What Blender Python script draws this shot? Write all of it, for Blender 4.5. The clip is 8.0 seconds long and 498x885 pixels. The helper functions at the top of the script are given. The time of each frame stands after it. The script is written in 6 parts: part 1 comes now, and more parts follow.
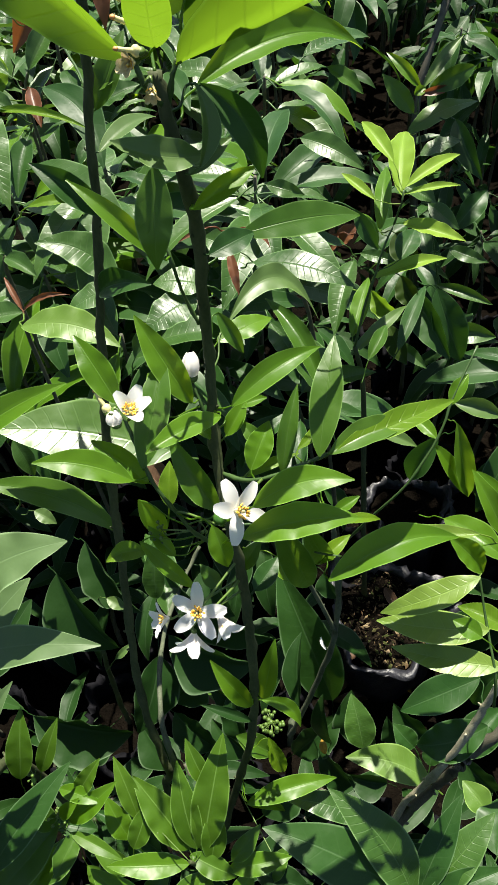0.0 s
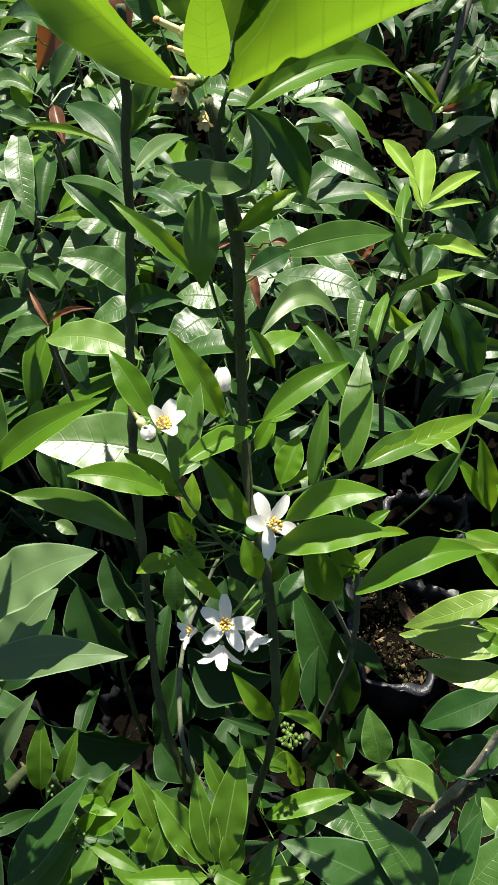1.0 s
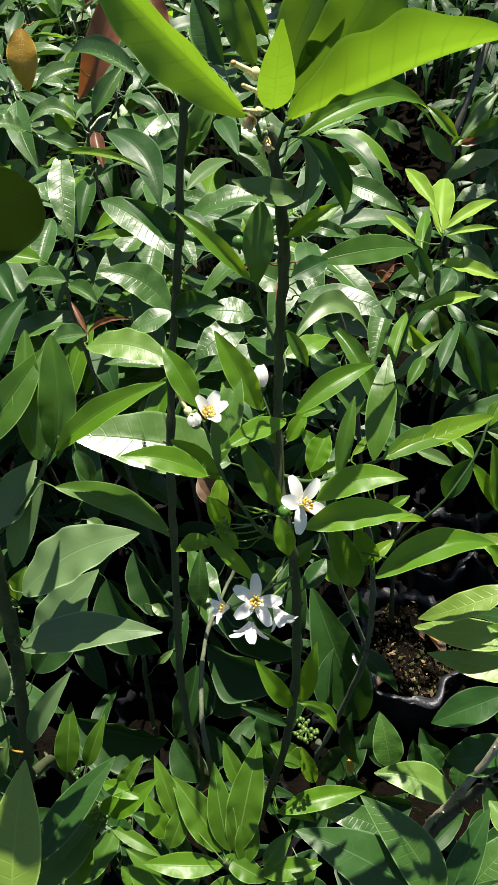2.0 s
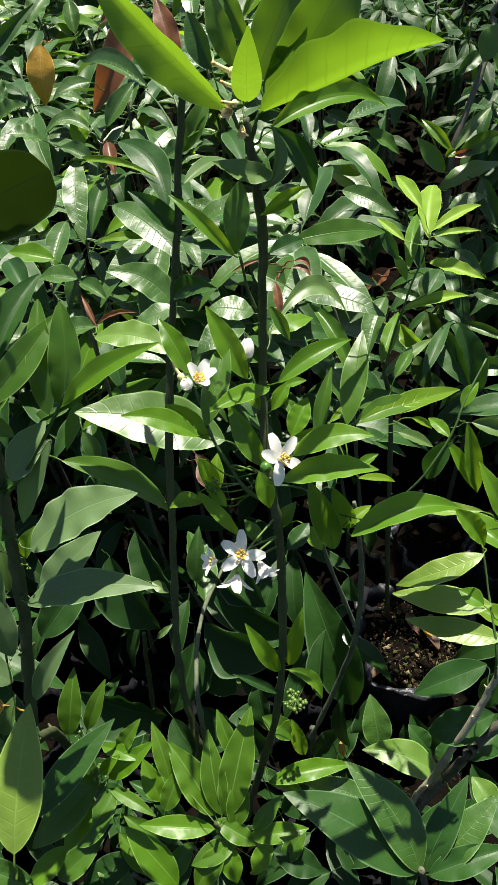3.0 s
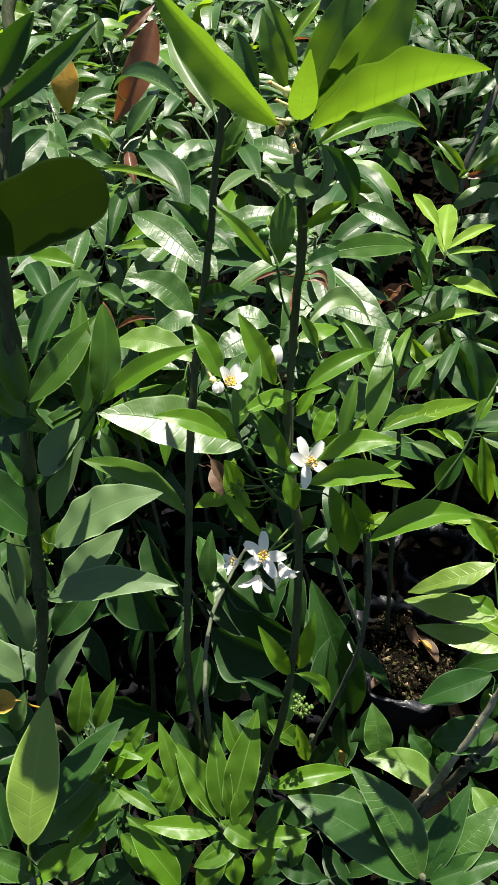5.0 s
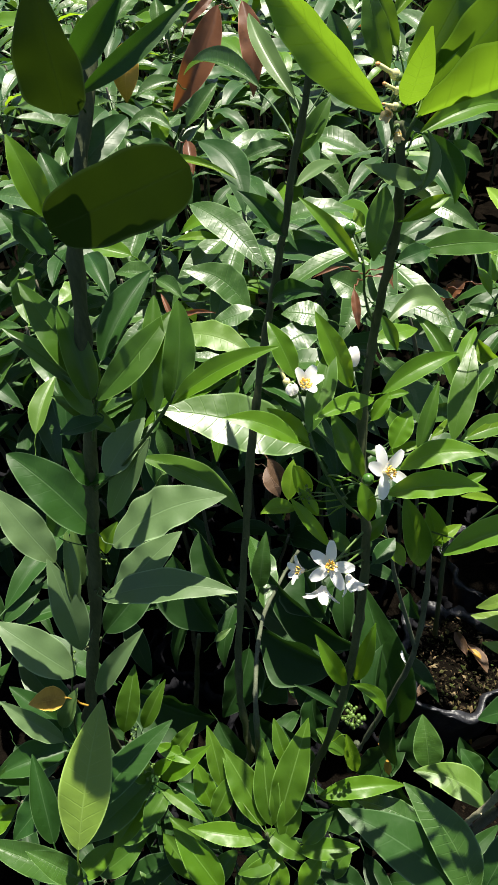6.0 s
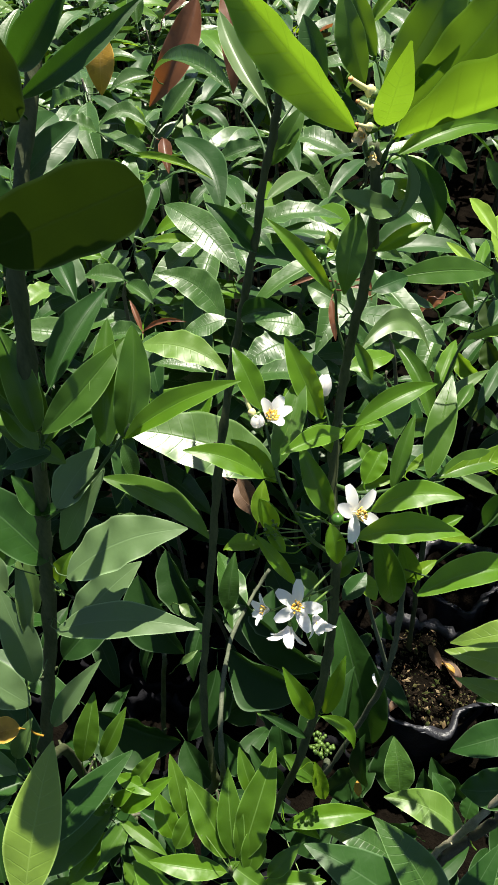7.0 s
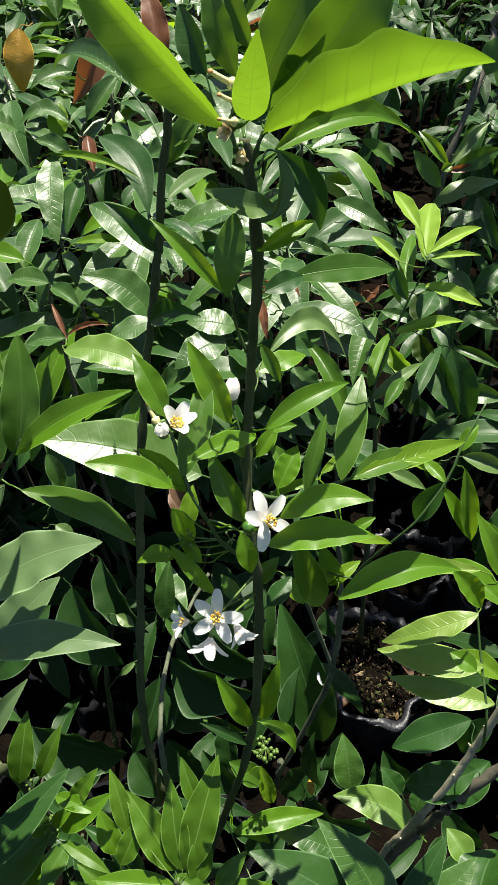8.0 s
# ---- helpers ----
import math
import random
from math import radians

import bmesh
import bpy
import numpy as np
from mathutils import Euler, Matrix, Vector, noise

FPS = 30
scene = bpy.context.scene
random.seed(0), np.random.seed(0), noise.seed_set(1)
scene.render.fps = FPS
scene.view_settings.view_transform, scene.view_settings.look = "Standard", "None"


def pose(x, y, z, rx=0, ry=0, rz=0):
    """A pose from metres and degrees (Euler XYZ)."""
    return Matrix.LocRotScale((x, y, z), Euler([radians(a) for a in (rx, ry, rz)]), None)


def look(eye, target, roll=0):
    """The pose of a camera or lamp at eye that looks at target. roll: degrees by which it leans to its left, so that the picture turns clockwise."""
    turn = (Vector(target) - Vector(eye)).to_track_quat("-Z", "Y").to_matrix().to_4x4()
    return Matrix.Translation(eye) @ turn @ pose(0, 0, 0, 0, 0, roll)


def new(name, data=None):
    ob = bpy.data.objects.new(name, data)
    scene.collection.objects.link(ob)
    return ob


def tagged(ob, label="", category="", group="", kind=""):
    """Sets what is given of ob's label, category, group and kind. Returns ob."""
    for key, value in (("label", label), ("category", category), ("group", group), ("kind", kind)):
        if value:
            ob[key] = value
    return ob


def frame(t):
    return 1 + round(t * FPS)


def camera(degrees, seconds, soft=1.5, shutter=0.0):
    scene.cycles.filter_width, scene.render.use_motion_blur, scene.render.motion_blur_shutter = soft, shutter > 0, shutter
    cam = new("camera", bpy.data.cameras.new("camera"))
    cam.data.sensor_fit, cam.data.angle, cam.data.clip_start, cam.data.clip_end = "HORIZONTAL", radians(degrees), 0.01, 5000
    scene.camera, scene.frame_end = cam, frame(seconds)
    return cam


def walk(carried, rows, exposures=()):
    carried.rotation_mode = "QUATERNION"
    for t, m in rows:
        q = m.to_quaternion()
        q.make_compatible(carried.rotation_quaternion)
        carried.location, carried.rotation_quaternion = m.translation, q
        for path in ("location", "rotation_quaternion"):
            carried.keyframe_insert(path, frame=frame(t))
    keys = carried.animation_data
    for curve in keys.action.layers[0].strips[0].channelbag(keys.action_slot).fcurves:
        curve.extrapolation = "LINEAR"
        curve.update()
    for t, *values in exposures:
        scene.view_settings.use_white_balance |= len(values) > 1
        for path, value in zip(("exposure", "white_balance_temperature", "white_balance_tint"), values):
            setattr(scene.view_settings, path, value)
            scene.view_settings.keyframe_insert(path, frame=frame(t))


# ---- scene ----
cam = camera(39.3, 8.0)
PATH = [
    (0, (0.045, -0.01, 1.658), (-0.197, 1.16, 0.054), -8.3),
    (0.5, (0.03, -0.009, 1.667), (-0.21, 1.177, 0.074), -7.5),
    (1, (0.032, -0.014, 1.665), (-0.237, 1.181, 0.084), -8.7),
    (1.5, (0.021, -0.027, 1.674), (-0.275, 1.174, 0.103), -8.6),
    (1.7, (0.019, -0.043, 1.68), (-0.283, 1.175, 0.122), -8.3),
    (2.8, (0.051, -0.115, 1.706), (-0.261, 1.179, 0.214), -7.7),
    (3, (0.053, -0.129, 1.705), (-0.283, 1.15, 0.205), -8.0),
    (3.5, (0.029, -0.143, 1.714), (-0.312, 1.156, 0.232), -6.6),
    (4, (0.029, -0.146, 1.712), (-0.309, 1.142, 0.22), -6.1),
    (4.2, (0.032, -0.148, 1.717), (-0.281, 1.16, 0.237), -5.4),
    (5.3, (0.03, -0.15, 1.715), (-0.309, 1.156, 0.238), -6.0),
    (5.5, (0.02, -0.146, 1.716), (-0.334, 1.157, 0.241), -6.3),
    (6, (-0.001, -0.131, 1.704), (-0.429, 1.139, 0.219), -7.3),
    (6.5, (0.004, -0.115, 1.691), (-0.447, 1.148, 0.207), -8.3),
    (7, (0.0, -0.082, 1.694), (-0.371, 1.187, 0.193), -4.6),
    (7.2, (0.011, -0.079, 1.698), (-0.347, 1.206, 0.208), -4.1),
    (7.5, (0.001, -0.066, 1.698), (-0.265, 1.236, 0.203), -1.1),
    (8, (0.033, -0.059, 1.685), (-0.226, 1.223, 0.172), -3.3),
]
walk(cam, [(t, look(eye, target, roll)) for t, eye, target, roll in PATH])

TAU = 2 * math.pi

# ---- light ----
SUN_AZIMUTH, SUN_HEIGHT = 9.0, 68.0      # degrees from straight ahead, clockwise; above the horizon
sun_to = Vector((math.sin(radians(SUN_AZIMUTH)) * math.cos(radians(SUN_HEIGHT)),
                 math.cos(radians(SUN_AZIMUTH)) * math.cos(radians(SUN_HEIGHT)), math.sin(radians(SUN_HEIGHT))))
sun = new("sun", bpy.data.lights.new("sun", "SUN"))
sun.data.energy, sun.data.angle, sun.data.color = 5.0, radians(0.53), (1.0, 0.945, 0.82)
sun.matrix_world = look(sun_to * 20, (0, 0, 0))
world = bpy.data.worlds.new("sky")
scene.world = world
world.use_nodes = True
sky = world.node_tree.nodes.new("ShaderNodeTexSky")
sky.sky_type, sky.sun_disc = "NISHITA", False
sky.sun_elevation, sky.sun_rotation = radians(SUN_HEIGHT), radians(SUN_AZIMUTH)
world.node_tree.links.new(sky.outputs[0], world.node_tree.nodes["Background"].inputs[0])
world.node_tree.nodes["Background"].inputs[1].default_value = 0.047
scene.view_settings.exposure = 1.5


# ---- materials ----
def graph(name):
    m = bpy.data.materials.new(name)
    m.use_nodes = True
    nt = m.node_tree
    b = nt.nodes["Principled BSDF"]

    def add(kind, **kw):
        n = nt.nodes.new(kind)
        for key, v in kw.items():
            n.inputs[int(key[1:]) if key[0] == "i" and key[1:].isdigit() else key].default_value = v
        return n

    def link(a, c):
        nt.links.new(a, c)

    def calc(op, a, c=0.0, d=None, clamp=False):
        n = nt.nodes.new("ShaderNodeMath")
        n.operation, n.use_clamp = op, clamp
        for i, v in enumerate((a, c, d)):
            if v is None:
                continue
            if isinstance(v, (int, float)):
                n.inputs[i].default_value = v
            else:
                nt.links.new(v, n.inputs[i])
        return n.outputs[0]

    def mix(fac, a, c, blend="MIX"):
        n = nt.nodes.new("ShaderNodeMix")
        n.data_type, n.blend_type = "RGBA", blend
        for sock, v in ((n.inputs[0], fac), (n.inputs[6], a), (n.inputs[7], c)):
            if isinstance(v, (int, float)):
                sock.default_value = v
            elif isinstance(v, tuple):
                sock.default_value = (*v, 1) if len(v) == 3 else v
            else:
                nt.links.new(v, sock)
        return n.outputs[2]

    return m, nt, b, add, link, calc, mix


def leaf_material(name, dark, light, glow, rough=0.38, veins=9.0, vein_show=0.35, see_through=0.35, relief=0.25, blotch=None, ribs=0.6, spec=0.5):
    """A leaf blade: mottled, with midrib and side veins along its own length, waxy gloss, light passing through."""
    m, nt, b, add, link, calc, mix = graph(name)
    uv = add("ShaderNodeUVMap")
    split = add("ShaderNodeSeparateXYZ")
    link(uv.outputs[0], split.inputs[0])
    u, v = split.outputs[0], calc("ABSOLUTE", calc("SUBTRACT", split.outputs[1], 0.5))
    v = calc("MULTIPLY", v, 2.0)
    info = add("ShaderNodeObjectInfo")
    co = add("ShaderNodeTexCoord")
    shift = add("ShaderNodeVectorMath")
    shift.operation = "ADD"
    spread = add("ShaderNodeCombineXYZ")
    for i in range(3):
        link(calc("MULTIPLY", info.outputs["Random"], 7.0 + 5 * i), spread.inputs[i])
    link(co.outputs["Object"], shift.inputs[0])
    link(spread.outputs[0], shift.inputs[1])
    broad = add("ShaderNodeTexNoise", Scale=26.0, Detail=3.0)
    fine = add("ShaderNodeTexNoise", Scale=420.0, Detail=2.0)
    link(shift.outputs[0], broad.inputs["Vector"])
    link(shift.outputs[0], fine.inputs["Vector"])
    pucker = add("ShaderNodeTexNoise", Scale=95.0, Detail=1.0)
    link(shift.outputs[0], pucker.inputs["Vector"])
    midrib = calc("SUBTRACT", 1.0, calc("DIVIDE", v, 0.055), clamp=True)
    wobble = calc("MULTIPLY", broad.outputs[0], 0.5)
    phase = calc("ADD", calc("SUBTRACT", calc("MULTIPLY", u, veins), calc("MULTIPLY", v, 1.1)), wobble)
    saw = calc("ABSOLUTE", calc("SUBTRACT", calc("FRACT", phase), 0.5))
    side = calc("MULTIPLY", calc("SUBTRACT", 1.0, calc("DIVIDE", saw, 0.08), clamp=True), calc("SUBTRACT", 1.0, calc("MULTIPLY", v, 0.75), clamp=True))
    vein = calc("MAXIMUM", midrib, calc("MULTIPLY", side, ribs))
    tone = calc("ADD", calc("MULTIPLY", broad.outputs[0], 0.7), calc("MULTIPLY", info.outputs["Random"], 0.55), None)
    tone = calc("SUBTRACT", tone, 0.12, clamp=True)
    colour = mix(tone, dark, light)
    if blotch:
        spots = add("ShaderNodeTexNoise", Scale=60.0, Detail=4.0)
        link(shift.outputs[0], spots.inputs["Vector"])
        colour = mix(calc("MULTIPLY", calc("SUBTRACT", spots.outputs[0], 0.55, clamp=True), 5.0, clamp=True), colour, blotch)
    colour = mix(calc("MULTIPLY", fine.outputs[0], 0.25), colour, tuple(c * 0.6 for c in dark))
    edge = calc("MULTIPLY", calc("SUBTRACT", v, 0.91, clamp=True), 9.0, clamp=True)
    pale = tuple(min(1.0, c * 1.7 + 0.06) for c in light)
    colour = mix(calc("MULTIPLY", vein, vein_show), colour, pale)
    colour = mix(edge, colour, tuple(min(1.0, c * 1.9 + 0.07) for c in light))
    link(colour, b.inputs["Base Color"])
    b.inputs["Roughness"].default_value = rough
    link(calc("ADD", rough - 0.07, calc("MULTIPLY", broad.outputs[0], 0.2)), b.inputs["Roughness"])
    b.inputs["Specular IOR Level"].default_value = spec
    height = calc("ADD", calc("MULTIPLY", vein, -0.6), calc("ADD", calc("MULTIPLY", fine.outputs[0], 0.04), calc("ADD", calc("MULTIPLY", broad.outputs[0], 1.4), calc("MULTIPLY", pucker.outputs[0], 0.7))))
    bump = add("ShaderNodeBump", Strength=relief, Distance=0.0022)
    link(height, bump.inputs["Height"])
    link(bump.outputs[0], b.inputs["Normal"])
    trans = nt.nodes.new("ShaderNodeBsdfTranslucent")
    link(mix(calc("MULTIPLY", vein, 0.45), mix(tone, tuple(c * 0.75 for c in glow), glow), tuple(c * 0.45 for c in glow)), trans.inputs["Color"])
    both = nt.nodes.new("ShaderNodeMixShader")
    both.inputs[0].default_value = see_through
    link(b.outputs[0], both.inputs[1])
    link(trans.outputs[0], both.inputs[2])
    link(both.outputs[0], nt.nodes["Material Output"].inputs[0])
    return m


def plain_material(name, a, c, rough, scale=60.0, bump=0.3, distance=0.001, see_through=0.0, glow=None, metal=0.0, stretch=(1, 1, 1), spec=0.5):
    m, nt, b, add, link, calc, mix = graph(name)
    co = add("ShaderNodeTexCoord")
    mp = add("ShaderNodeMapping")
    mp.inputs["Scale"].default_value = stretch
    link(co.outputs["Object"], mp.inputs[0])
    n1 = add("ShaderNodeTexNoise", Scale=scale, Detail=5.0)
    n2 = add("ShaderNodeTexNoise", Scale=scale * 7, Detail=3.0)
    link(mp.outputs[0], n1.inputs["Vector"])
    link(mp.outputs[0], n2.inputs["Vector"])
    tone = calc("MULTIPLY", calc("SUBTRACT", calc("ADD", n1.outputs[0], calc("MULTIPLY", n2.outputs[0], 0.6)), 0.5), 1.5, clamp=True)
    link(mix(tone, a, c), b.inputs["Base Color"])
    b.inputs["Specular IOR Level"].default_value = spec
    b.inputs["Roughness"].default_value, b.inputs["Metallic"].default_value = rough, metal
    bp = add("ShaderNodeBump", Strength=bump, Distance=distance)
    link(calc("ADD", n1.outputs[0], calc("MULTIPLY", n2.outputs[0], 0.5)), bp.inputs["Height"])
    link(bp.outputs[0], b.inputs["Normal"])
    if see_through:
        trans = nt.nodes.new("ShaderNodeBsdfTranslucent")
        trans.inputs[0].default_value = (*(glow or c), 1)
        both = nt.nodes.new("ShaderNodeMixShader")
        both.inputs[0].default_value = see_through
        link(b.outputs[0], both.inputs[1])
        link(trans.outputs[0], both.inputs[2])
        link(both.outputs[0], nt.nodes["Material Output"].inputs[0])
    return m


LEAF = {
    "y": leaf_material("young_citrus_leaf", (0.085, 0.185, 0.007), (0.155, 0.265, 0.012), (0.18, 0.325, 0.014), 0.36, 9, 0.3, 0.5, 0.34, ribs=0.85, spec=0.4),
    "l": leaf_material("lime_young_leaf", (0.16, 0.29, 0.022), (0.24, 0.37, 0.042), (0.26, 0.40, 0.025), 0.40, 9, 0.3, 0.4, 0.2, ribs=0.15, spec=0.4),
    "g": leaf_material("green_citrus_leaf", (0.048, 0.128, 0.005), (0.095, 0.200, 0.009), (0.34, 0.54, 0.014), 0.36, 9, 0.4, 0.4, 0.32, ribs=0.10, spec=0.36),
    "c": leaf_material("mature_citrus_leaf", (0.030, 0.086, 0.007), (0.062, 0.132, 0.011), (0.17, 0.32, 0.016), 0.36, 9, 0.22, 0.3, 0.32, ribs=0.10, spec=0.4),
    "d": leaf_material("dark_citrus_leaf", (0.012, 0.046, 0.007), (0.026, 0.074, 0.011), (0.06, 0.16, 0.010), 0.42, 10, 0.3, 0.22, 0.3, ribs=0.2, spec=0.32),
    "s": leaf_material("sage_citrus_leaf", (0.052, 0.105, 0.022), (0.088, 0.15, 0.036), (0.15, 0.26, 0.04), 0.42, 9, 0.15, 0.25, 0.15, ribs=0.10),
    "k": leaf_material("waxy_grey_green_leaf", (0.070, 0.125, 0.042), (0.100, 0.165, 0.062), (0.14, 0.26, 0.03), 0.46, 9, 0.2, 0.24, 0.2, ribs=0.08),
    # unlit leaf faces: the shade on them is put into this dark colour
    "x": leaf_material("shaded_citrus_leaf", (0.014, 0.036, 0.003), (0.028, 0.055, 0.005), (0.026, 0.048, 0.003), 0.5, 9, 0.12, 0.26, 0.2, ribs=0.10, spec=0.2),
    "m": leaf_material("mango_leaf", (0.018, 0.056, 0.008), (0.048, 0.110, 0.015), (0.11, 0.23, 0.018), 0.37, 15, 0.28, 0.2, 0.40, spec=0.5),
    "w": leaf_material("waxy_mango_leaf", (0.040, 0.095, 0.014), (0.075, 0.145, 0.022), (0.14, 0.26, 0.02), 0.34, 12, 0.30, 0.2, 0.30, spec=0.9),
    "n": leaf_material("fresh_mango_leaf", (0.07, 0.15, 0.018), (0.12, 0.21, 0.028), (0.24, 0.36, 0.03), 0.42, 13, 0.22, 0.3, 0.25),
    "r": leaf_material("red_mango_leaf", (0.10, 0.036, 0.014), (0.19, 0.075, 0.030), (0.36, 0.11, 0.025), 0.42, 15, 0.06, 0.3, 0.25, (0.05, 0.022, 0.012), ribs=0.25),
    "o": leaf_material("yellowed_leaf", (0.34, 0.19, 0.018), (0.50, 0.30, 0.04), (0.52, 0.32, 0.025), 0.45, 13, 0.3, 0.35, 0.4, (0.16, 0.07, 0.012)),
    "e": leaf_material("pale_ribbed_mango_leaf", (0.10, 0.18, 0.020), (0.16, 0.25, 0.035), (0.27, 0.38, 0.02), 0.36, 11, 0.3, 0.32, 0.34, spec=0.6),
    "j": leaf_material("fresh_seedling_leaf", (0.046, 0.118, 0.006), (0.086, 0.178, 0.011), (0.195, 0.34, 0.010), 0.44, 9, 0.6, 0.42, 0.25, ribs=0.10, spec=0.4),
    # deep shade among the low leaves is put into this near-black green
    "u": leaf_material("shaded_low_leaf", (0.008, 0.030, 0.005), (0.017, 0.050, 0.008), (0.03, 0.09, 0.008), 0.5, 11, 0.2, 0.15, 0.3, ribs=0.15, spec=0.2),
    "b": leaf_material("dry_brown_leaf", (0.06, 0.030, 0.013), (0.14, 0.078, 0.038), (0.12, 0.06, 0.025), 0.6, 13, 0.25, 0.15, 0.6),
}
BARK = plain_material("green_grey_bark", (0.024, 0.035, 0.012), (0.080, 0.092, 0.042), 0.7, 75, 0.6, 0.0014, stretch=(1, 1, 0.25), spec=0.25)
BARK_GREY = plain_material("grey_green_bark", (0.035, 0.045, 0.026), (0.12, 0.135, 0.085), 0.75, 80, 0.6, 0.0014, stretch=(1, 1, 0.3), spec=0.25)
BARK_PALE = plain_material("weathered_grey_bark", (0.15, 0.14, 0.085), (0.40, 0.37, 0.25), 0.8, 150, 0.7, 0.0010, stretch=(1, 1, 0.35))
BARK_BROWN = plain_material("brown_green_bark", (0.040, 0.037, 0.026), (0.125, 0.115, 0.080), 0.65, 140, 0.7, 0.0010, stretch=(1, 1, 0.35))
TWIG = plain_material("green_twig", (0.020, 0.050, 0.010), (0.042, 0.085, 0.015), 0.5, 160, 0.3, 0.0004)
MANGO_BARK = plain_material("mango_bark", (0.045, 0.05, 0.03), (0.11, 0.10, 0.065), 0.7, 120, 0.6, 0.0010)
PETAL = plain_material("white_petal", (0.86, 0.85, 0.84), (0.93, 0.92, 0.90), 0.45, 90, 0.15, 0.0005, 0.5, (0.95, 0.90, 0.86))
ANTHER = plain_material("orange_anther", (0.68, 0.38, 0.04), (0.86, 0.60, 0.12), 0.6, 300, 0.3, 0.0004)
FILAMENT = plain_material("cream_filament", (0.72, 0.68, 0.45), (0.82, 0.80, 0.60), 0.5, 200, 0.2, 0.0004, 0.2)
LITTER, nt, shade, add, link, calc, mix = graph("leaf_litter")
ramp = add("ShaderNodeValToRGB")
for at, tint in ((0.0, (0.007, 0.005, 0.003)), (0.45, (0.028, 0.019, 0.011)), (0.64, (0.028, 0.044, 0.010)), (0.86, (0.09, 0.06, 0.032)), (1.0, (0.19, 0.145, 0.085))):
    stop = ramp.color_ramp.elements[0] if at == 0 else ramp.color_ramp.elements[-1] if at == 1 else ramp.color_ramp.elements.new(at)
    stop.color = (*tint, 1)
link(add("ShaderNodeNewGeometry").outputs["Random Per Island"], ramp.inputs[0])
link(ramp.outputs[0], shade.inputs["Base Color"])
shade.inputs["Roughness"].default_value = 0.9
shade.inputs["Specular IOR Level"].default_value = 0.1
CALYX = plain_material("green_calyx", (0.045, 0.095, 0.014), (0.10, 0.155, 0.026), 0.45, 200, 0.2, 0.0004)
CREAM = plain_material("cream_pistil", (0.62, 0.58, 0.22), (0.78, 0.72, 0.38), 0.45, 200, 0.25, 0.0004, 0.15)
WITHERED = plain_material("withered_petal", (0.42, 0.33, 0.13), (0.82, 0.76, 0.46), 0.7, 180, 0.6, 0.001, 0.2, (0.5, 0.38, 0.2))
STIGMA = plain_material("orange_stigma", (0.45, 0.18, 0.05), (0.62, 0.30, 0.10), 0.55, 300, 0.3, 0.0004)
FRUIT = plain_material("green_fruitlet", (0.03, 0.09, 0.012), (0.06, 0.15, 0.02), 0.3, 300, 0.5, 0.0004)
# dark soil made far blacker: shade between the plants put into its colour
SOIL = plain_material("shade_dark_soil", (0.002, 0.0017, 0.0014), (0.007, 0.0055, 0.004), 0.95, 30, 1.0, 0.01, spec=0.0)
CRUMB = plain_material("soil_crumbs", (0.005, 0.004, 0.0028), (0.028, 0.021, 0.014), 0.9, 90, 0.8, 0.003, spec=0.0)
PLASTIC = plain_material("black_plastic_film", (0.004, 0.004, 0.005), (0.010, 0.010, 0.012), 0.8, 40, 0.5, 0.004, spec=0.03)
WORN_PLASTIC = plain_material("dusty_plastic_film", (0.006, 0.006, 0.008), (0.034, 0.035, 0.043), 0.42, 34, 0.6, 0.004, spec=0.4)


# ---- building helpers ----
def part(name, mesh, material, parent, label="", at=(0, 0, 0)):
    """Links a mesh as one object under its thing or part."""
    if isinstance(mesh, bmesh.types.BMesh):
        data = bpy.data.meshes.new(name)
        mesh.to_mesh(data)
        mesh.free()
    else:
        data = mesh
    if material and not data.materials:
        data.materials.append(material)
    for poly in data.polygons:
        poly.use_smooth = True
    ob = new(name, data)
    ob.parent = parent
    ob.location = at
    if label:
        tagged(ob, label)
    return ob


def tube(bm, points, r0, r1, sides=8, rng=None, knobs=0.0):
    """A round tapering tube along the points, smoothed between them."""
    pts = [Vector(p) for p in points]
    path = []
    for i in range(len(pts) - 1):
        a, b, c, d = pts[max(i - 1, 0)], pts[i], pts[i + 1], pts[min(i + 2, len(pts) - 1)]
        steps = 4
        for s in range(steps):
            t = s / steps
            path.append(0.5 * ((2 * b) + (c - a) * t + (2 * a - 5 * b + 4 * c - d) * t * t + (3 * b - a - 3 * c + d) * t ** 3))
    path.append(pts[-1])
    if rng and knobs:
        for i in range(1, len(path) - 1):
            path[i] = path[i] + Vector((rng.uniform(-1, 1), rng.uniform(-1, 1), 0)) * (r0 + r1) * (0.16 if i % 3 == 0 else 0.05)
    rings = []
    n = len(path)
    ref = Vector((0.3, 0.2, 0.93))
    for i, p in enumerate(path):
        d = (path[min(i + 1, n - 1)] - path[max(i - 1, 0)]).normalized()
        x = d.cross(ref)
        if x.length < 1e-3:
            x = d.cross(Vector((1, 0, 0)))
        x.normalize()
        y = d.cross(x)
        r = r0 + (r1 - r0) * i / (n - 1)
        if rng and knobs:
            r *= 1 + knobs * (rng.random() ** 3) * 1.6
        rings.append([bm.verts.new(p + (x * math.cos(TAU * k / sides) + y * math.sin(TAU * k / sides)) * r) for k in range(sides)])
    for a, b in zip(rings, rings[1:]):
        for k in range(sides):
            bm.faces.new((a[k], a[(k + 1) % sides], b[(k + 1) % sides], b[k]))
    bm.faces.new(rings[0][::-1])
    bm.faces.new(rings[-1])
    return path


